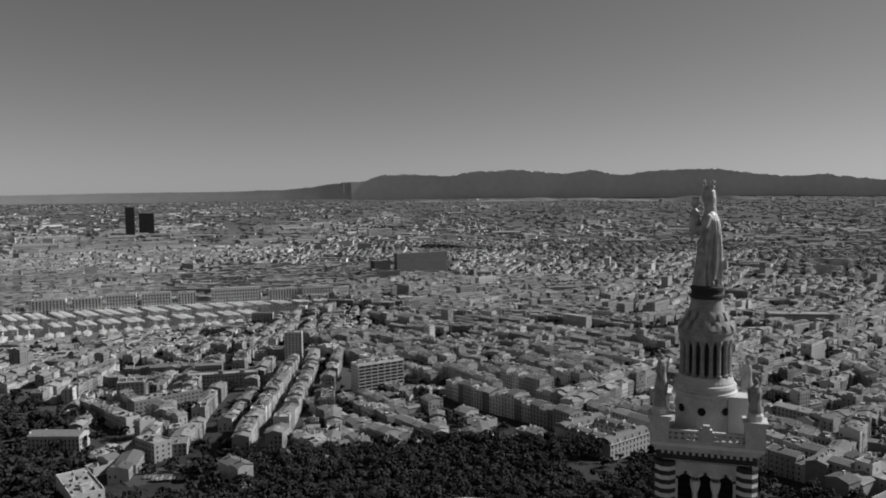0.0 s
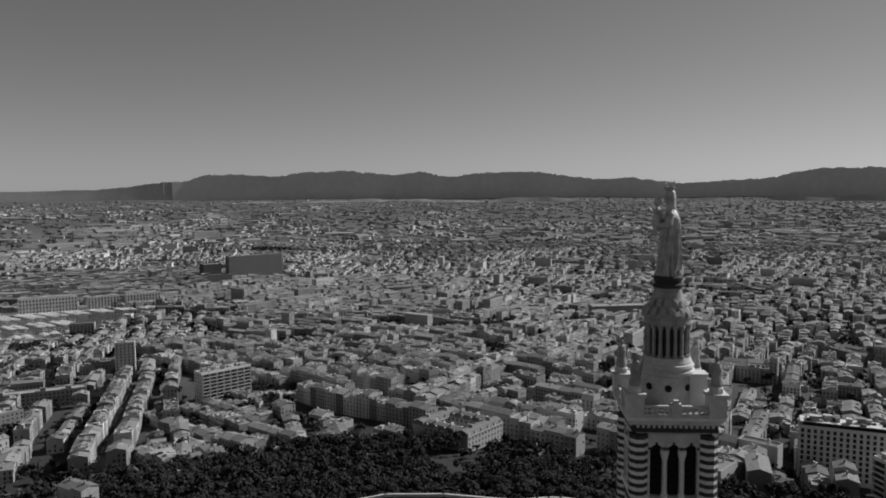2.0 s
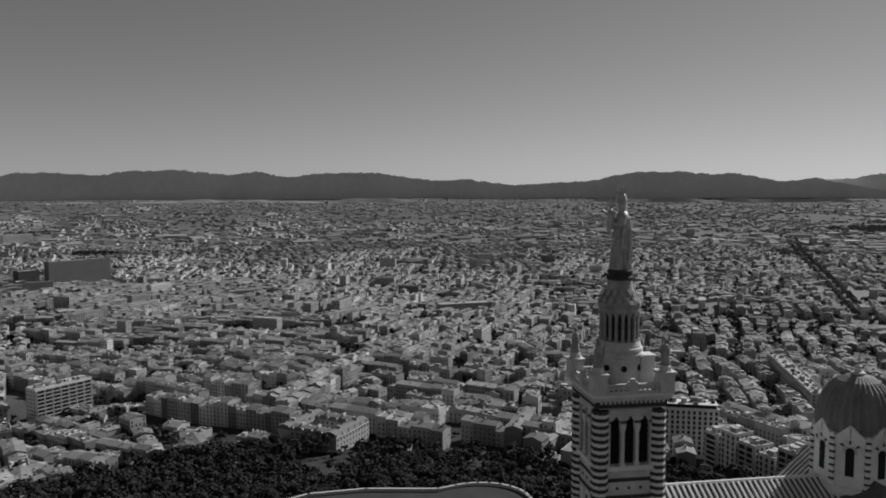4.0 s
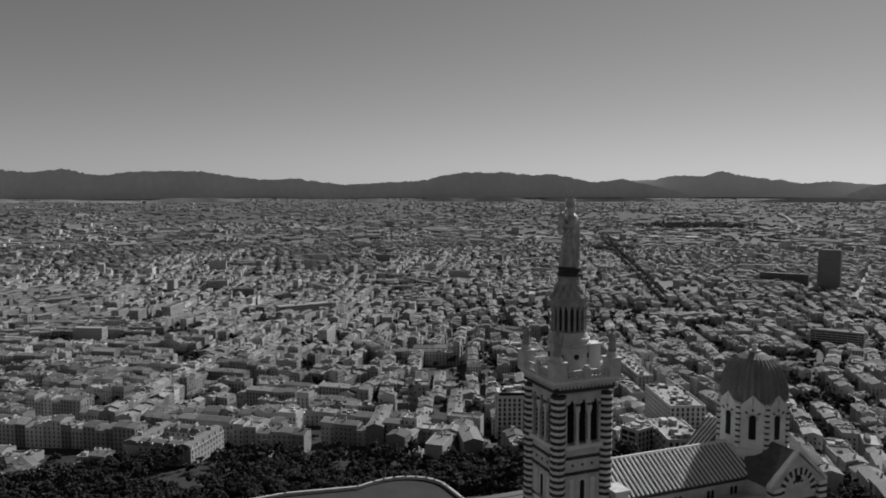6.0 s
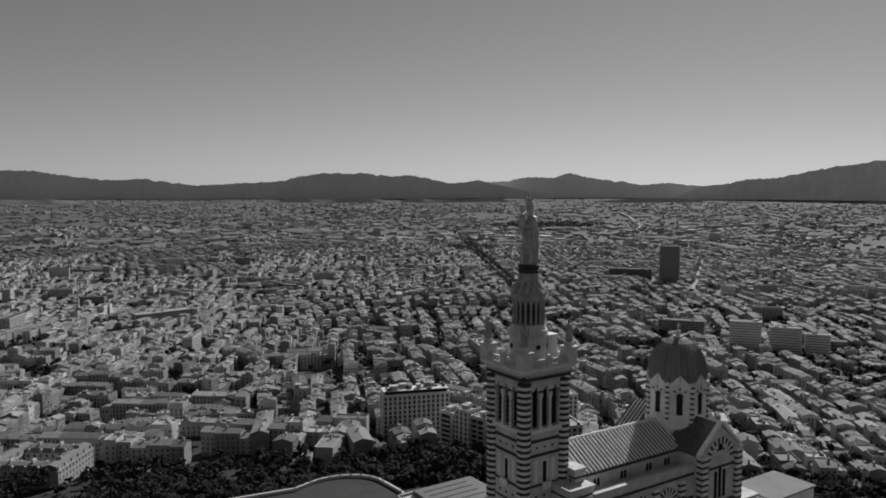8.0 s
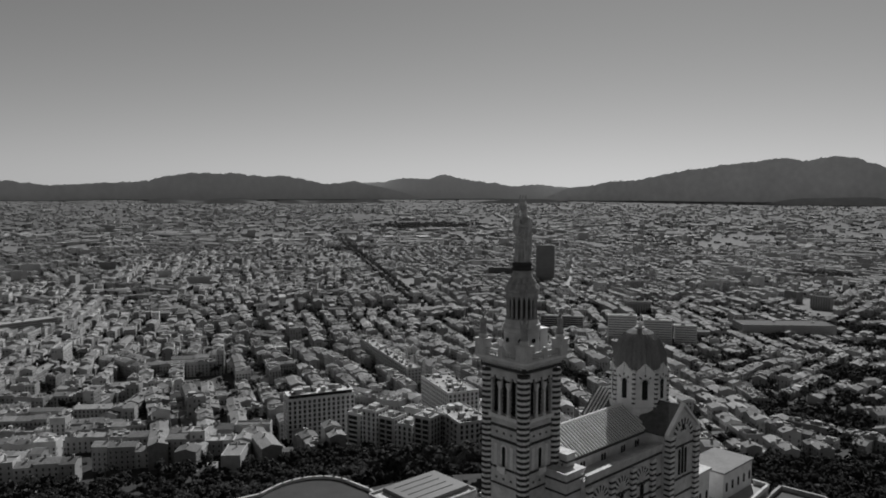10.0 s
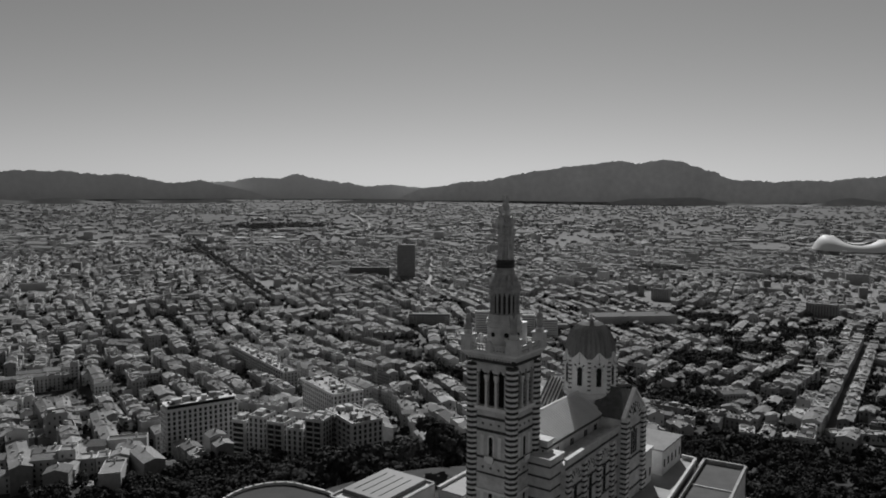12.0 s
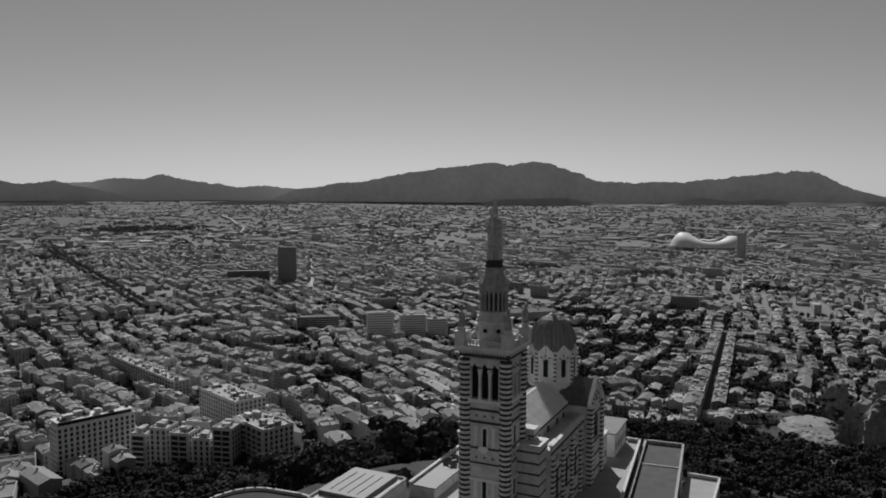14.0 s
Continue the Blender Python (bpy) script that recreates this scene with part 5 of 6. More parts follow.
def lay_row(x0, y0, x1, y1, side, setback, height, depth=11, front=(6, 11), flat=.15):
    """Terraced houses along a street, on its right (side 1) or left (side -1)."""
    n = math.hypot(x1 - x0, y1 - y0)
    ux, uy = (x1 - x0) / n, (y1 - y0) / n
    deg, p = math.degrees(math.atan2(ux, uy)), 0.0
    while p < n - 5:
        L = min(rng.uniform(*front), n - p)
        o = side * (setback + depth / 2)
        x, y = x0 + ux * (p + L / 2) + uy * o, y0 + uy * (p + L / 2) - ux * o
        PLOTS.append((x, y, deg, L, depth, max(6, rng.gauss(height, 1.3)), "flat" if rng.random() < flat else "gable", tone()))
        p += L


PLOTS.append((-112, 501, 114, 36, 14, 11, "gable", (3, 1, 1)))
for row in STREET_ROWS:
    lay_row(*row)
lay_city()
build_near_houses(build_city())
build_far_city()
build_woods()
build_city_trees()

# ---- larger buildings of the city, each a thing of its own ----
def window_mesh(w, h, sill=True):
    s = Soup()
    s.add([(-w / 2, -.03, -h / 2), (w / 2, -.03, -h / 2), (w / 2, -.03, h / 2), (-w / 2, -.03, h / 2)], [(0, 1, 2, 3)], 0)
    if sill:
        s.box(-w / 2 - .15, -.16, -h / 2 - .16, w / 2 + .15, 0, -h / 2, 1)
    return s.mesh("window", GLASS, TRIM)


def apartment(name, label, x, y, deg, L, W, floors, fh=3.0, balcony=(), window_gap=3.2, roof_huts=2, wall_mat=None, win=(1.3, 1.6), faces=(0, 1, 3), dz=0.0, top=1.0, group="", limit=260, tall_bays=False, roof_mat=None, top_band=False):
    """A flat-roofed block: balcony lists the sides (0 front, 1 right end, 2 back, 3 left end) with full-length balconies."""
    z0 = float(land(x, y)) + dz
    Hh = floors * fh + .8
    b = new(name)
    b.matrix_basis = pose(x, y, z0, 0, 0, 90 - deg)
    tagged(b, label, "building", group)
    w, r = Soup(), Soup()
    house_shell(w, r, L, W, Hh, "flat", lambda a, c, d: (a, c, d), 0, 0, 0, drop=14)
    wall = part("wall", w.mesh("wall", wall_mat or WALL_N), b)
    part("roof", r.mesh("roof", roof_mat or FLAT), b)
    wm = window_mesh(*win)
    made = 0
    sides = ((L, W / 2), (W, L / 2), (L, W / 2), (W, L / 2))
    for side in faces:
        length, off = sides[side]
        rot = Matrix.Rotation(side * math.pi / 2, 4, "Z")
        if side in balcony:
            s = Soup()
            e = length / 2 - .8
            s.box(-e, -off - 1.4, -.1, e, -off, .1, 0)
            s.box(-e, -off - 1.4, .1, e, -off - 1.34, .62, 0)
            k = int(length / 6)
            for i in range(k + 1):
                u = -e + 2 * e * i / k
                s.box(u - .08, -off - 1.38, .1, u + .08, -off, fh - .1, 0)
            me = s.mesh("balcony", WHITE)
            d = Soup()
            d.add([(-e, -off - .04, .3), (e, -off - .04, .3), (e, -off - .04, fh - .35), (-e, -off - .04, fh - .35)], [(0, 1, 2, 3)])
            dm = d.mesh("window_band", GLASS)
            for j in range(1, floors):
                part("balcony", me, b, m=rot @ Matrix.Translation((0, 0, j * fh)))
                part("window_band", dm, wall, m=rot @ Matrix.Translation((0, 0, j * fh)))
        else:
            n = max(1, int(length / window_gap))
            if math.hypot(x, y) > 760 and not tall_bays:
                s = Soup()
                e = length / 2 - 1.2
                s.add([(-e, -off - .05, -.4), (e, -off - .05, -.4), (e, -off - .05, .4), (-e, -off - .05, .4)], [(0, 1, 2, 3)])
                wr = s.mesh("window_band", GLASS)
                for j in range(floors):
                    part("window_band", wr, wall, m=rot @ Matrix.Translation((0, 0, j * fh + 1.9)))
                continue
            for j in range(floors):
                for i in range(n):
                    if made < limit:
                        part("window", wm, wall, m=rot @ Matrix.Translation(((i + .5) / n * length - length / 2, -off, j * fh + 1.9)))
                        made += 1
    if top_band:
        # set-back top storey behind a planted terrace
        s = Soup()
        s.box(-L / 2 + .8, -W / 2 + 2.2, Hh, L / 2 - .8, W / 2 - 1, Hh + 2.7)
        s.box(-L / 2 + .4, -W / 2 + 1.2, Hh + 2.7, L / 2 - .4, W / 2 - .6, Hh + 2.95)
        attic = part("attic_storey", s.mesh("attic_storey", wall_mat or WALL_N), b, "set-back top storey with a flat roof")
        s = Soup()
        s.box(-L / 2 + 1.4, -W / 2 + 2.1, Hh + .4, L / 2 - 1.4, -W / 2 + 2.2, Hh + 2.3)
        part("window_band", s.mesh("window_band", GLASS), attic)
        Hh += 2.95
    for i in range(roof_huts):
        s = Soup()
        hx, hy = rng.uniform(-L / 2 + 3, L / 2 - 3), rng.uniform(-W / 5, W / 5)
        a, c, h = rng.uniform(1.2, 2.6), rng.uniform(1, 2.2), rng.uniform(1.8, 3.0)
        s.box(hx - a, hy - c, Hh, hx + a, hy + c, Hh + h)
        s.box(hx - a - .2, hy - c - .2, Hh + h, hx + a + .2, hy + c + .2, Hh + h + .2)
        part("roof_hut", s.mesh("roof_hut", WALL_N), b)
    if math.hypot(x, y) < 620:
        for i in range(int(L * W / 34)):
            s = Soup()
            hx, hy = rng.uniform(-L / 2 + 1, L / 2 - 1), rng.uniform(-W / 2 + 1, W / 2 - 1)
            a, c, h = rng.uniform(.3, 1.7), rng.uniform(.3, 1.0), rng.uniform(.5, 1.7)
            s.box(hx - a, hy - c, Hh, hx + a, hy + c, Hh + h)
            s.box(hx - a * .5, hy - c * .5, Hh + h, hx + a * .5, hy + c * .5, Hh + h * 1.2)
            part("roof_box", s.mesh("roof_box", rng.choice((WALL_N, GLASS, WHITE, LEAF_I, ROOF_N))), b)
    return b


apartment("apartment_slab", "nine-storey apartment slab with long white balconies", 137, 559, 81, 46, 13, 9, 2.95, balcony=(0,), roof_huts=5, wall_mat=WHITE)
apartment("apartment_tower", "tall pale apartment tower above the street", 92, 712, 107, 18, 13, 12, 3.0, faces=(0, 1, 3))
apartment("apartment_block", "nine-storey block with rows of windows and roof terraces", 342.7, 139.7, 149, 45, 13, 9, 3.1, faces=(0, 3), window_gap=3.1, roof_huts=8, wall_mat=LIME, win=(1.6, 2.15), dz=2.5, top_band=True)
apartment("apartment_block", "angled apartment block with balconies on its long side", 311, 41, 60, 36, 20, 8, 3.1, balcony=(2,), faces=(2, 3), roof_huts=7, wall_mat=LIME, win=(1.6, 2.15))
apartment("apartment_block", "large corner apartment block with a roof garden", 420, 62, 60, 54, 24, 8, 3.2, balcony=(), faces=(2, 3), window_gap=3.4, roof_huts=9, wall_mat=LIME, win=(1.6, 2.15))
apartment("slab_tower", "grey high-rise slab with bands of balconies", 789, -108, 5, 34, 14, 13, 3.0, faces=(2,), wall_mat=WHITE, roof_huts=2)
apartment("slab_tower", "grey high-rise slab with bands of windows", 800, -152, 5, 34, 14, 11, 3.0, faces=(2, 3), wall_mat=WHITE, roof_huts=2)
apartment("slab_tower", "lower grey slab stepped beside the high-rises", 803, -186, 5, 26, 14, 9, 3.0, faces=(2, 3), wall_mat=WHITE, roof_huts=1)
apartment("office_slab", "long dark office block beside the tower", 1645, 62, 4, 96, 20, 7, 3.4, faces=(2, 3), window_gap=8, win=(5, 1.9), wall_mat=mat("grey_office_cladding", .1, .15, .7, .1), roof_huts=1)
apartment("office_tower", "square grey office tower over the plain", 1600, -25, 5, 42, 26, 24, 3.4, faces=(2, 3), window_gap=5, win=(3.2, 1.7), roof_huts=1, wall_mat=mat("grey_tower_cladding", .17, .23, .7, .1))
apartment("stadium_tower", "pale tower block beside the stadium", 1825, -1399, 40, 26, 20, 26, 3.1, faces=(3, 2), window_gap=5, win=(2.6, 1.6), roof_huts=1)
apartment("office_slab", "wide dark office slab behind the harbour", 590, 1640, 83, 140, 18, 15, 3.4, faces=(0, 3), window_gap=9, win=(7.5, 1.9), roof_huts=1, wall_mat=mat("brown_office_cladding", .12, .18, .7, .1))
apartment("office_slab", "squat dark office block", 500, 1690, 83, 44, 24, 9, 3.4, faces=(0, 3), window_gap=6, win=(4.5, 1.9), wall_mat=mat("dark_office_cladding", .05, .08, .7, .1))
apartment("long_block", "broad low hall with a dark flat roof and pale rim", 940, -345, 177, 124, 44, 5, 3.4, faces=(2, 3), window_gap=6, win=(4.4, 1.5), roof_mat=ROOF_DARK)
apartment("long_block", "long apartment block with balconies", 920, -40, 5, 60, 13, 7, 3.0, balcony=(2,), faces=(2, 3))
apartment("long_block", "long low apartment block with balcony bands", 600, 145, 60, 150, 13, 6, 3.0, balcony=(2,), faces=(2, 3), roof_huts=9)
apartment("railway_hall", "broad dark block among the houses", 845, 735, 120, 90, 26, 5, 3.2, faces=(0, 3, 1), window_gap=6, win=(3, 1.6))
apartment("school_building", "long pale school building with rows of windows", -40, 575, 70, 56, 15, 4, 3.2, faces=(0, 1, 2, 3))
apartment("school_building", "pale school wing with rows of windows", 12, 640, 100, 62, 13, 4, 3.2, faces=(0, 1, 2, 3))
apartment("flat_roof_hall", "low building with a bare pale flat roof and rim", -90, 370, 344, 38, 16, 3, 3.3, faces=(3,), roof_huts=1, window_gap=5)
apartment("white_workshop", "long low pale workshop with a sunlit flat roof", 359, -312, 11, 40, 10, 1, 4.4, faces=(2, 3), wall_mat=WALL_N, roof_huts=2)
apartment("shaded_block", "plain grey block with its blind side to the car park", -52, 436, 150, 22, 12, 4, 3.2, faces=(0, 1), roof_huts=2)
apartment("white_house", "square white house at the end of the workshop", 352, -339, 11, 13, 12, 2, 3.4, faces=(2, 3), wall_mat=WHITE, roof_huts=0)
apartment("stepped_block", "six-storey pale block with stepped end balconies", -66, 618, 100, 22, 14, 6, 3.0, balcony=(1,), faces=(0, 1, 3), roof_huts=3)
apartment("terminal_block", "wide pale building on the far plain", 815, 2690, 92, 92, 30, 9, 3.6, faces=(0,), window_gap=9, win=(6, 1.4), wall_mat=WHITE, limit=80)
for k, (b, r, L, W, n) in enumerate(((-1.62, 2976, 32, 30, 31), (-.5, 3020, 54, 26, 23))):
    x, y = at_bearing(b, r)
    apartment("glass_skyscraper", "slim dark glass skyscraper by the port" if k == 0 else "broad dark glass skyscraper by the port", x, y, 95, L, W, n, 3.6, faces=(0, 3, 1), window_gap=6, win=(5.2, 2.2), wall_mat=GLASSY, roof_huts=1, limit=190)
for i, (q, L, n, lab) in enumerate(((0.06, 10, 7, "pale"), (.27, 11, 8, "grey"), (.5, 12, 7, "pale"), (.73, 11, 6, "grey"), (.95, 12, 8, "pale"))):
    apartment("town_house", f"tall {lab} town house with balconies facing the wood", 331 - 27 * q, 112 - 54 * q, 26, L, 13, n, 3.1, balcony=(2,) if i % 2 == 0 else (), faces=(2, 3), roof_huts=3, group="tall houses facing the wood", wall_mat=LIME, win=(1.6, 2.15))
# quay front
for i, (p, L, n) in enumerate(((-206, 54, 6), (-146, 48, 6), (-89, 50, 7), (-30, 50, 7), (23, 31, 6.5), (111, 90, 7.5), (197, 52, 6), (262, 58, 6.6))):
    apartment("quay_building", "arcaded pale building on the harbour quay", p, 1378 - .062 * p - (max(0, p - 160) * .16), 93.5, L, 15, 4, .84 * n, faces=(0,), window_gap=5.0, win=(2.3, 3.9), tall_bays=True, wall_mat=LIME, roof_huts=4, group="quay front")


def build_mansard_block():
    b = new("mansard_block")
    x, y = 215, 328
    b.matrix_basis = pose(x, y, float(land(x, y)) - 1, 0, 0, 90 - 75)
    tagged(b, "grand courtyard apartment block with slate mansard roof and dormers", "building")
    L, W, d, Hh = 38, 46, 10, 13.6
    wings = ((0, -W / 2 + d / 2, L, 0), (0, W / 2 - d / 2, L, 0), (-L / 2 + d / 2, 0, W - 2 * d, 90), (L / 2 - d / 2, 0, W - 2 * d, 90))
    wm = window_mesh(1.2, 1.9)
    dorm = Soup()
    dorm.box(-.8, -.2, 0, .8, 1.8, 1.7)
    dorm.prism([(-1.0, 1.7), (1.0, 1.7), (0, 2.3)], -.3, 1.9)
    dorm_me = fixed_normals(dorm.mesh("dormer", WALL_N))
    for cx, cy, length, turn in wings:
        w = Soup()
        w.box(-length / 2, -d / 2, -12, length / 2, d / 2, Hh)
        w.box(-length / 2 - .4, -d / 2 - .4, Hh - .3, length / 2 + .4, d / 2 + .4, Hh)
        m = Matrix.Translation((cx, cy, 0)) @ Matrix.Rotation(radians(turn), 4, "Z")
        wall = part("wall", w.mesh("wall", TRIM), b, m=m)
        r = Soup()
        r.prism([(-d / 2, Hh), (d / 2, Hh), (d / 2 - 1.4, Hh + 2.6), (0, Hh + 3.6), (-d / 2 + 1.4, Hh + 2.6)], -length / 2, length / 2, "yz")
        roof = part("roof", fixed_normals(r.mesh("roof", SLATE)), b, m=m)
        n = int(length / 3.4)
        for i in range(n):
            u = (i + .5) / n * length - length / 2
            for sgn in (0, 1):
                f = Matrix.Rotation(math.pi * sgn, 4, "Z")
                if i % 2 == 0:
                    part("dormer", dorm_me, roof, m=f @ Matrix.Translation((u, -d / 2 + .3, Hh + .3)))
                for j in range(4):
                    part("window", wm, wall, m=f @ Matrix.Translation((u, -d / 2, 2.0 + 3.3 * j)))
        for i in range(max(2, n // 4)):
            c = Soup()
            u = (i + .5) / max(2, n // 4) * length - length / 2
            c.box(u - .5, -1.6, Hh + 2.2, u + .5, 1.6, Hh + 5.2)
            part("chimney", c.mesh("chimney", WALL_N), roof)


build_mansard_block()


def build_stadium():
    b = new("stadium")
    x, y = 2180, -1520
    b.matrix_basis = pose(x, y, float(land(x, y)), 0, 0, 62)
    tagged(b, "stadium with a white undulating roof shell", "stadium")
    s, n, m = Soup(), 72, 8
    w = Soup()
    for i in range(n):
        a = 2 * math.pi * i / n
        top = 32 + 12 * math.cos(2 * a) + 5 * math.cos(a)
        for j in range(m + 1):
            q = j / m
            rx, ry = 128 - 64 * q, 104 - 58 * q
            z = top * (math.sin(min(1, q * 1.6) * math.pi / 2) ** .7) - 5 * max(0, q - .6)
            s.v.append((rx * math.cos(a), ry * math.sin(a), 8 + z))
    for i in range(n):
        for j in range(m):
            p, q = i * (m + 1) + j, ((i + 1) % n) * (m + 1) + j
            s.f.append([p, q, q + 1, p + 1])
            s.m.append(0)
    part("roof_shell", s.mesh("roof_shell", WHITE, smooth=True), b, "white wavy roof membrane")
    w.lathe([(96, -8), (100, 10)], 48)
    part("stand", w.mesh("stand", CONCRETE), b)


build_stadium()


def ribbon(name, label, category, pts, width, material, lift=.35, kind="structure"):
    """A road laid on the ground along a line of places."""
    s = Soup()
    line = []
    for (x0, y0), (x1, y1) in zip(pts, pts[1:]):
        n = max(2, int(math.hypot(x1 - x0, y1 - y0) / 25))
        line += [(x0 + (x1 - x0) * i / n, y0 + (y1 - y0) * i / n) for i in range(n)]
    line.append(pts[-1])
    vs = []
    for i, (x, y) in enumerate(line):
        a, b = line[max(0, i - 1)], line[min(len(line) - 1, i + 1)]
        dx, dy = b[0] - a[0], b[1] - a[1]
        k = width / 2 / math.hypot(dx, dy)
        z = max(float(land(x, y)), float(land(x - dy * k, y + dx * k)), float(land(x + dy * k, y - dx * k))) + lift
        vs += [(x - dy * k, y + dx * k, z), (x + dy * k, y - dx * k, z)]
    s.add(vs, [(2 * i, 2 * i + 1, 2 * i + 3, 2 * i + 2) for i in range(len(line) - 1)])
    tagged(new(name, fixed_normals(s.mesh(name, material))), label, category, kind=kind)


# the boulevard's pale colour paints the sun's glint on the roadway
ribbon("road_boulevard", "boulevard running to the plain, its sun glint painted pale", "road", [(1440, -69), (1640, -82), (1800, -93), (2010, -112), (2080, -120)], 9, CONCRETE, 1.0)
ribbon("road_motorway", "pale winding motorway on the far plain", "road", [(2950, 112), (3060, 98), (3160, 95), (3300, 130), (3480, 160), (3640, 208)], 10, CONCRETE, 6.0)
ribbon("pavement_quay", "pale stone quay along the harbour", "quay", [(-420, 1398), (-300, 1395), (-60, 1369), (150, 1338), (290, 1308)], 9, PAVE, 2.0)
ribbon("road_street", "asphalt street lined with parked cars", "road", [(8, 405), (93, 672)], 9.5, ROAD, 1.6)
ribbon("road_hill_street", "straight street between low houses", "road", [(350, -282), (790, -614)], 6.5, ROAD, 1.6)


def build_avenue_trees():
    s = Soup()
    for i in range(150):
        p = i / 149
        for q in (-1, 1):
            x, y = 1240 + 1500 * p - q * 5 * .34, 225 + 545 * p + q * 9
            leaf_cloud(s, x + rng.gauss(0, 2), y + rng.gauss(0, 2), float(land(x, y)) + 7, 5.2, 5.2, 20, 2.3)
    tagged(new("avenue_trees", s.mesh("avenue_trees", LEAF_HAZED)), "double row of plane trees along a straight avenue, paled for haze", "trees", kind="stuff")


build_avenue_trees()


# ---- bare rock on the flank of the hill ----
def rock(name, label, x, y, rx, ry, h, turn, seed, rough=.3, scrub=0, stone=None, steep=2.2):
    s = Soup()
    n, m = 72, 30
    z0 = float(land(x, y)) - 6
    pts = []
    for j in range(m + 1):
        q = j / m
        for i in range(n):
            a = 2 * math.pi * i / n
            w0 = max(0.0, 1 - q ** steep) ** .5
            d = Vector((math.cos(a) * w0 * rx / 18, math.sin(a) * w0 * ry / 18, q * h / 60 + seed * 3))
            bulge = rough * (noise.noise(d * .55) * 1.2 + .8 * noise.noise(d * 1.3) + .4 * abs(noise.noise(d * 3.1)) + .22 * noise.noise(d * 6) + .1 * noise.noise(d * 13))
            w = w0 * (1 + bulge)
            pts.append((rx * w * math.cos(a), ry * w * math.sin(a), h * q * (1 + .5 * bulge * w0)))
    s.v = pts
    for j in range(m):
        for i in range(n):
            s.f.append([j * n + i, j * n + (i + 1) % n, (j + 1) * n + (i + 1) % n, (j + 1) * n + i])
            s.m.append(0)
    ob = new(name, s.mesh(name, stone or ROCK))
    ob.matrix_basis = pose(x, y, z0, 0, 0, turn)
    tagged(ob, label, "rock", kind="structure")
    if scrub:
        c = Soup()
        for _ in range(scrub):
            p = ob.matrix_basis @ Vector(rng.choice(pts))
            u = rng.uniform(1.0, 3.2)
            leaf_cloud(c, p.x, p.y, p.z, u, u * .7, 30, u * .32)
        tagged(new("rock_scrub", c.mesh("rock_scrub", LEAF_I)), "dark bushes clinging to the bare rock", "bushes", kind="stuff")


rock("ground_crag", "tall weathered limestone crag on the hill flank", 262, -392, 46, 40, 58, 40, 3.0, .42, 120, None, 5.0)
rock("ground_buttress", "bushy limestone buttress behind the bare slope", 352, -402, 13, 12, 36, 15, 4.0, .4, 110, None, 4.0)
rock("ground_crag_low", "bare pale limestone slope with scrub", 318, -354, 40, 24, 13, -35, 8.0, .26, 30, ROCK_PALE)
rock("ground_ledge", "pale limestone ledge among the pines", 222, -290, 12, 6, 15, 20, 5.0, .4, 14)
rock("ground_ledge_low", "small pale limestone ledge among the pines", 212, -258, 8, 5, 12, 60, 7.0, .4, 8)
rock("ground_path_rock", "pale rock beside the path in the wood", 92, 262, 7, 3, 6, 60, 6.0)


# ---- boats, cars, lamps ----
def boat_proto(k):
    b = new("moored_boat")
    L, W = (11, 3.2) if k == 0 else (8.5, 2.7) if k == 1 else (14, 4.0)
    s = Soup()
    out = [(-L / 2, -W * .42), (L * .12, -W / 2), (L * .36, -W * .3), (L / 2, 0), (L * .36, W * .3), (L * .12, W / 2), (-L / 2, W * .42)]
    n = len(out)
    s.add([(x * .93, y * .7, -.3) for x, y in out] + [(x, y, 1.1) for x, y in out], [(i, (i + 1) % n, n + (i + 1) % n, n + i) for i in range(n)] + [tuple(range(n, 2 * n))])
    part("hull", s.mesh("hull", HULL), b)
    c = Soup()
    c.prism([(-L * .2, 1.1), (L * .18, 1.1), (L * .1, 2.0), (-L * .2, 2.1)], -W * .3, W * .3)
    part("cabin", fixed_normals(c.mesh("cabin", HULL)), b)
    if k != 1:
        m = Soup()
        m.lathe([(.12, 1), (.07, L * 1.15)], 5)
        m.box(-L * .35, -.06, 2.6, L * .02, .06, 2.75)
        part("mast", m.mesh("mast", METAL), b)
    return tagged(b, "white sailing boat moored at a pontoon" if k != 1 else "small white motor boat moored at a pontoon", "boat", "boats in the harbour")


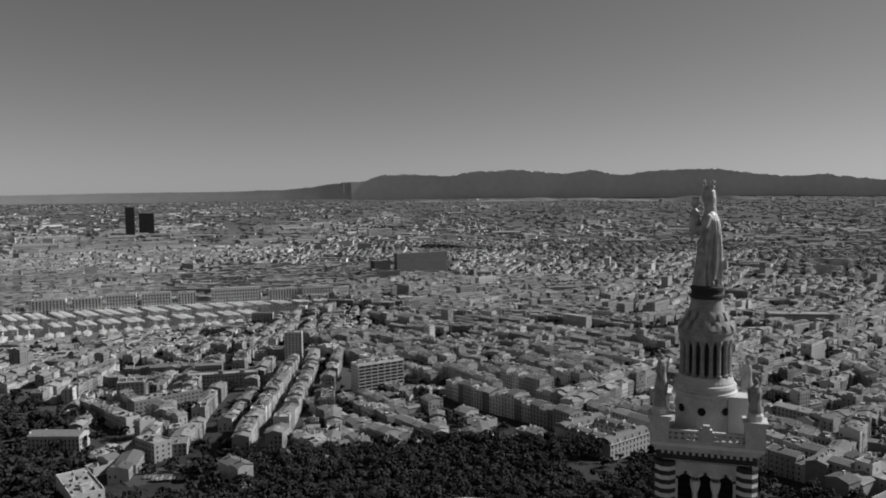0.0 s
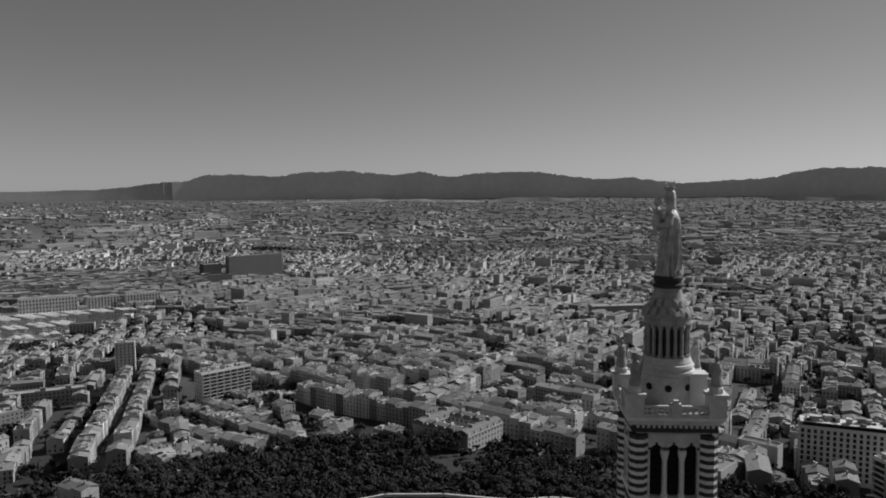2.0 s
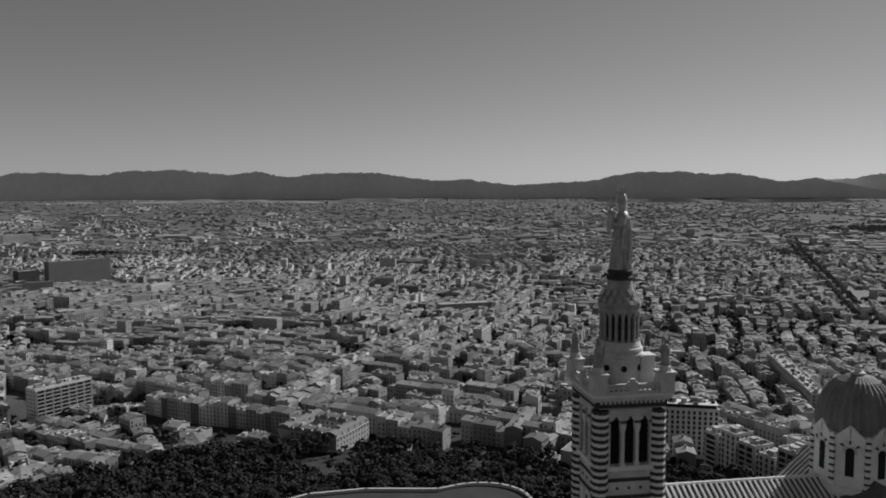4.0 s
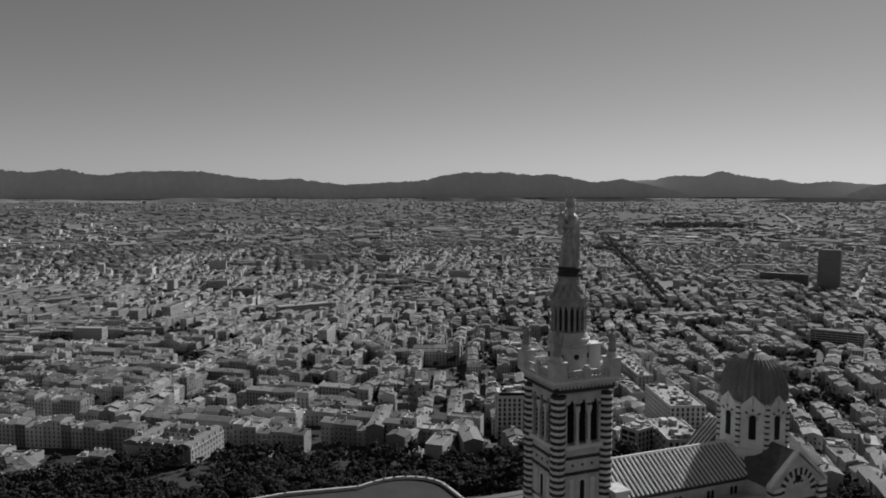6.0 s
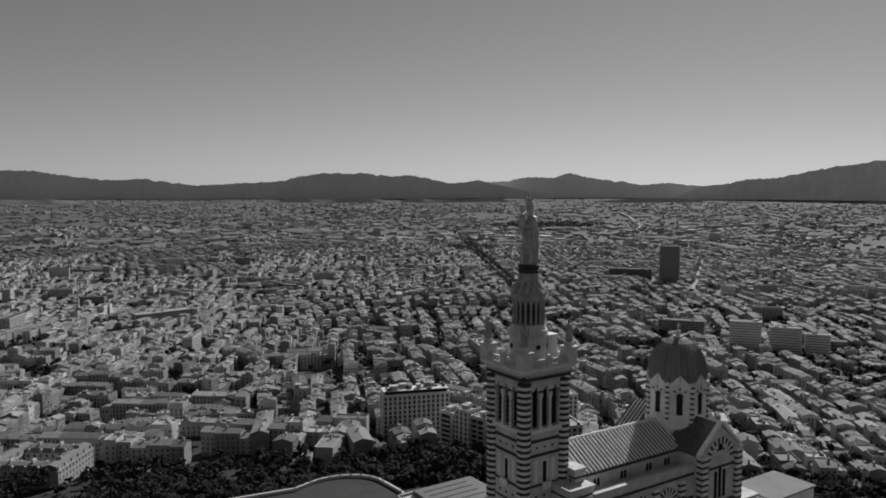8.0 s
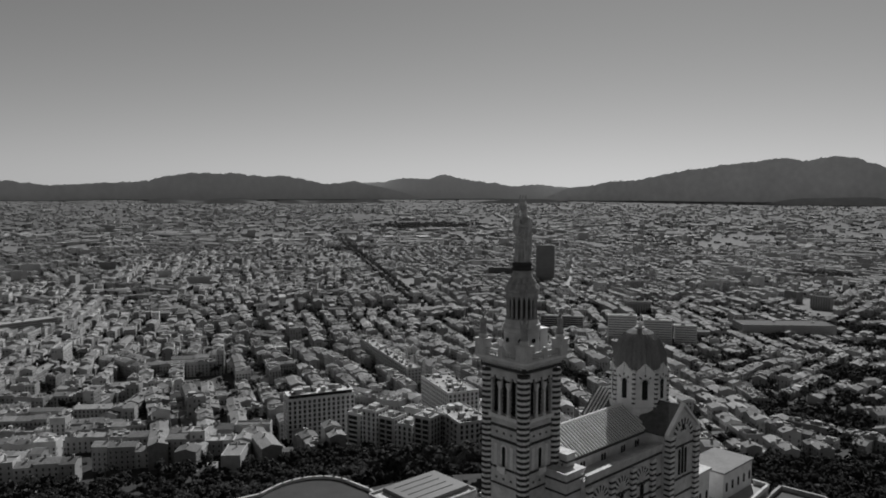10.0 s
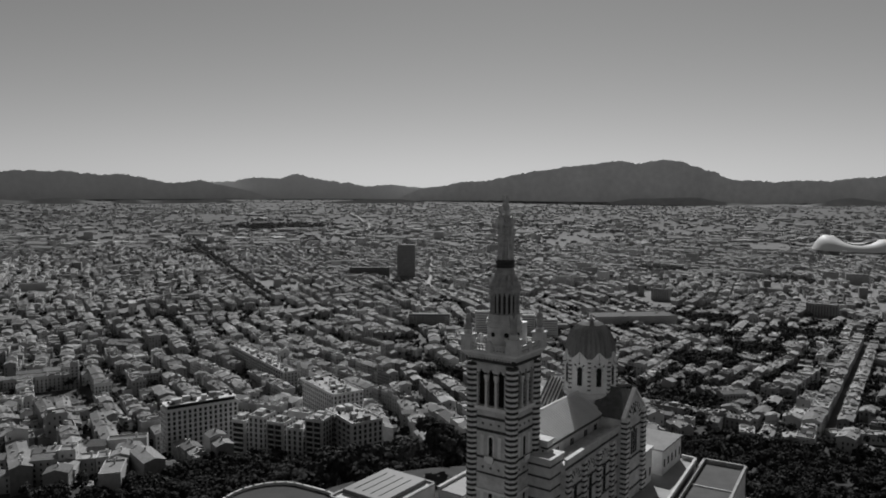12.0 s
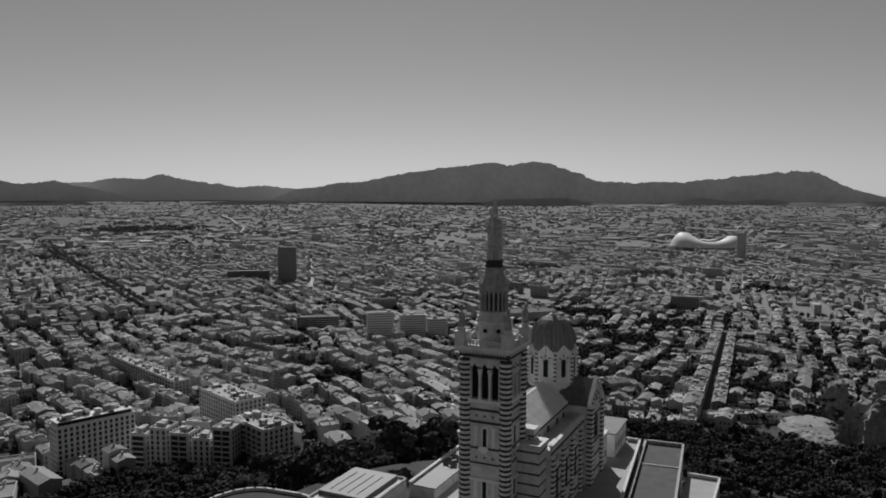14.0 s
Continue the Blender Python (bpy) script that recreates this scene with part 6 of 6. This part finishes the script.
def build_harbour():
    protos = [boat_proto(k) for k in range(3)]
    used, spare = 0, Soup()
    for i in range(20):
        x0 = -385 + 36 * i + rng.uniform(-4, 4)
        for (y0, y1, lean) in ((1292, 1350 - .06 * x0, .35), (1195, 1240, .3), (1082, 1140, .1)):
            if x0 > 190 and y0 < 1200:
                continue
            if x0 > 120:
                y0 = max(y0, 1225 + (x0 - 120) * .45)
            pts = [(x0 + (y - y0) * -lean, y) for y in np.arange(y0, y1, 4.2)]
            pts = [p for p in pts if inside(HARBOUR, *p)]
            if len(pts) < 3:
                continue
            d = Soup()
            (xa, ya), (xb, yb) = pts[0], pts[-1]
            nx, ny = (yb - ya), -(xb - xa)
            k = 1.3 / math.hypot(nx, ny)
            d.add([(xa + nx * k, ya + ny * k, 13.2), (xa - nx * k, ya - ny * k, 13.2), (xb - nx * k, yb - ny * k, 13.2), (xb + nx * k, yb + ny * k, 13.2)], [(0, 1, 2, 3)])
            tagged(new("pontoon", fixed_normals(d.mesh("pontoon", CONCRETE))), "narrow pale pontoon between moored boats", "pontoon", "pontoons")
            for x, y in pts:
                for q in (-1, 1):
                    if rng.random() < .1:
                        continue
                    m = pose(x + q * 7.0, y + q * 1.0, 12.7, 0, 0, (0 if q > 0 else 180) + 8 + rng.gauss(0, 3))
                    if used < 3:
                        protos[used].matrix_basis = m
                        used += 1
                    elif used < 140:
                        copy_thing(protos[rng.choice((0, 0, 1, 2))], m)
                        used += 1
                    else:
                        for part_ob in protos[0].children:
                            vs = [tuple(m @ v.co) for v in part_ob.data.vertices]
                            spare.add(vs, [tuple(p.vertices) for p in part_ob.data.polygons])
    if spare.f:
        tagged(new("moored_boats", spare.mesh("moored_boats", HULL)), "rows of small white boats at the pontoons", "boats", kind="stuff")


def car_proto():
    c = new("parked_car")
    s = Soup()
    s.prism([(-2.1, .35), (2.1, .35), (2.15, .8), (1.2, .95), (.6, 1.42), (-1.0, 1.45), (-1.7, 1.0), (-2.1, .9)], -.85, .85)
    part("body", fixed_normals(s.mesh("body", CAR)), c)
    w = Soup()
    w.prism([(.62, 1.0), (1.12, .98), (.6, 1.36)], -.87, .87)
    w.prism([(-1.5, 1.02), (.5, 1.0), (.5, 1.36), (-.98, 1.38)], -.865, .865)
    part("window", fixed_normals(w.mesh("window", GLASS)), c)
    for x in (-1.3, 1.3):
        for y in (-.8, .8):
            t = Soup()
            t.lathe([(.32, -.1), (.32, .1)], 10)
            part("wheel", t.mesh("wheel", VOID), c, m=pose(x, y, .32, 90, 0, 0))
    return tagged(c, "small car parked in the street", "car", "parked cars")


def build_cars():
    proto, k = car_proto(), 0
    spots = []
    for i in range(26):
        p = i / 26 + rng.uniform(0, .01)
        for q in (-1, 1):
            if rng.random() < .85:
                x, y = 10 + 83 * p + q * 3.6, 414 + 258 * p - q * 1.2
                spots.append((x, y, float(land(x, y)) + 1.65, 72))
    for i in range(9):
        for j in range(2):
            x, y = -57 + 2.6 * i * .9 + 4 * j, 394 - 2.6 * i * .45 - 7 * j
            spots.append((x, y, float(land(x, y)) + 1.0, 60 + rng.gauss(0, 3)))
    for x, y, z, turn in spots:
        m = pose(x, y, z, 0, 0, turn)
        if k == 0:
            proto.matrix_basis = m
        else:
            copy_thing(proto, m)
        k += 1
    s = Soup()
    s.add([(-74, 408, float(land(-62, 396)) + .9), (-62, 372, float(land(-62, 396)) + .9), (-26, 376, float(land(-40, 385)) + .9), (-36, 410, float(land(-45, 396)) + .9)], [(0, 1, 2, 3)])
    tagged(new("pavement_car_park", fixed_normals(s.mesh("pavement_car_park", ROAD))), "small asphalt car park below the wood", "car park", kind="structure")


def street_lamp(x, y, h):
    b = new("street_lamp")
    b.matrix_basis = pose(x, y, float(land(x, y)) - 1, 0, 0, rng.uniform(0, 360))
    s = Soup()
    s.lathe([(.16, 0), (.12, 2), (.08, h)], 8)
    part("pole", s.mesh("pole", METAL), b)
    s = Soup()
    s.lathe([(.05, 0), (.28, .08), (.3, .22), (.1, .34)], 10)
    part("head", s.mesh("head", WHITE), b, m=Matrix.Translation((0, 0, h)))
    return tagged(b, "slim grey street lamp with a small round head", "lamp", "street lamps")


build_harbour()
build_cars()
for x, y, h in ((-60, 402, 11), (-34, 382, 11), (-18, 372, 11), (58, 372, 11), (300, -235, 12), (262, 90, 12), (255, 60, 12), (130, 300, 12)):
    street_lamp(x, y, h)
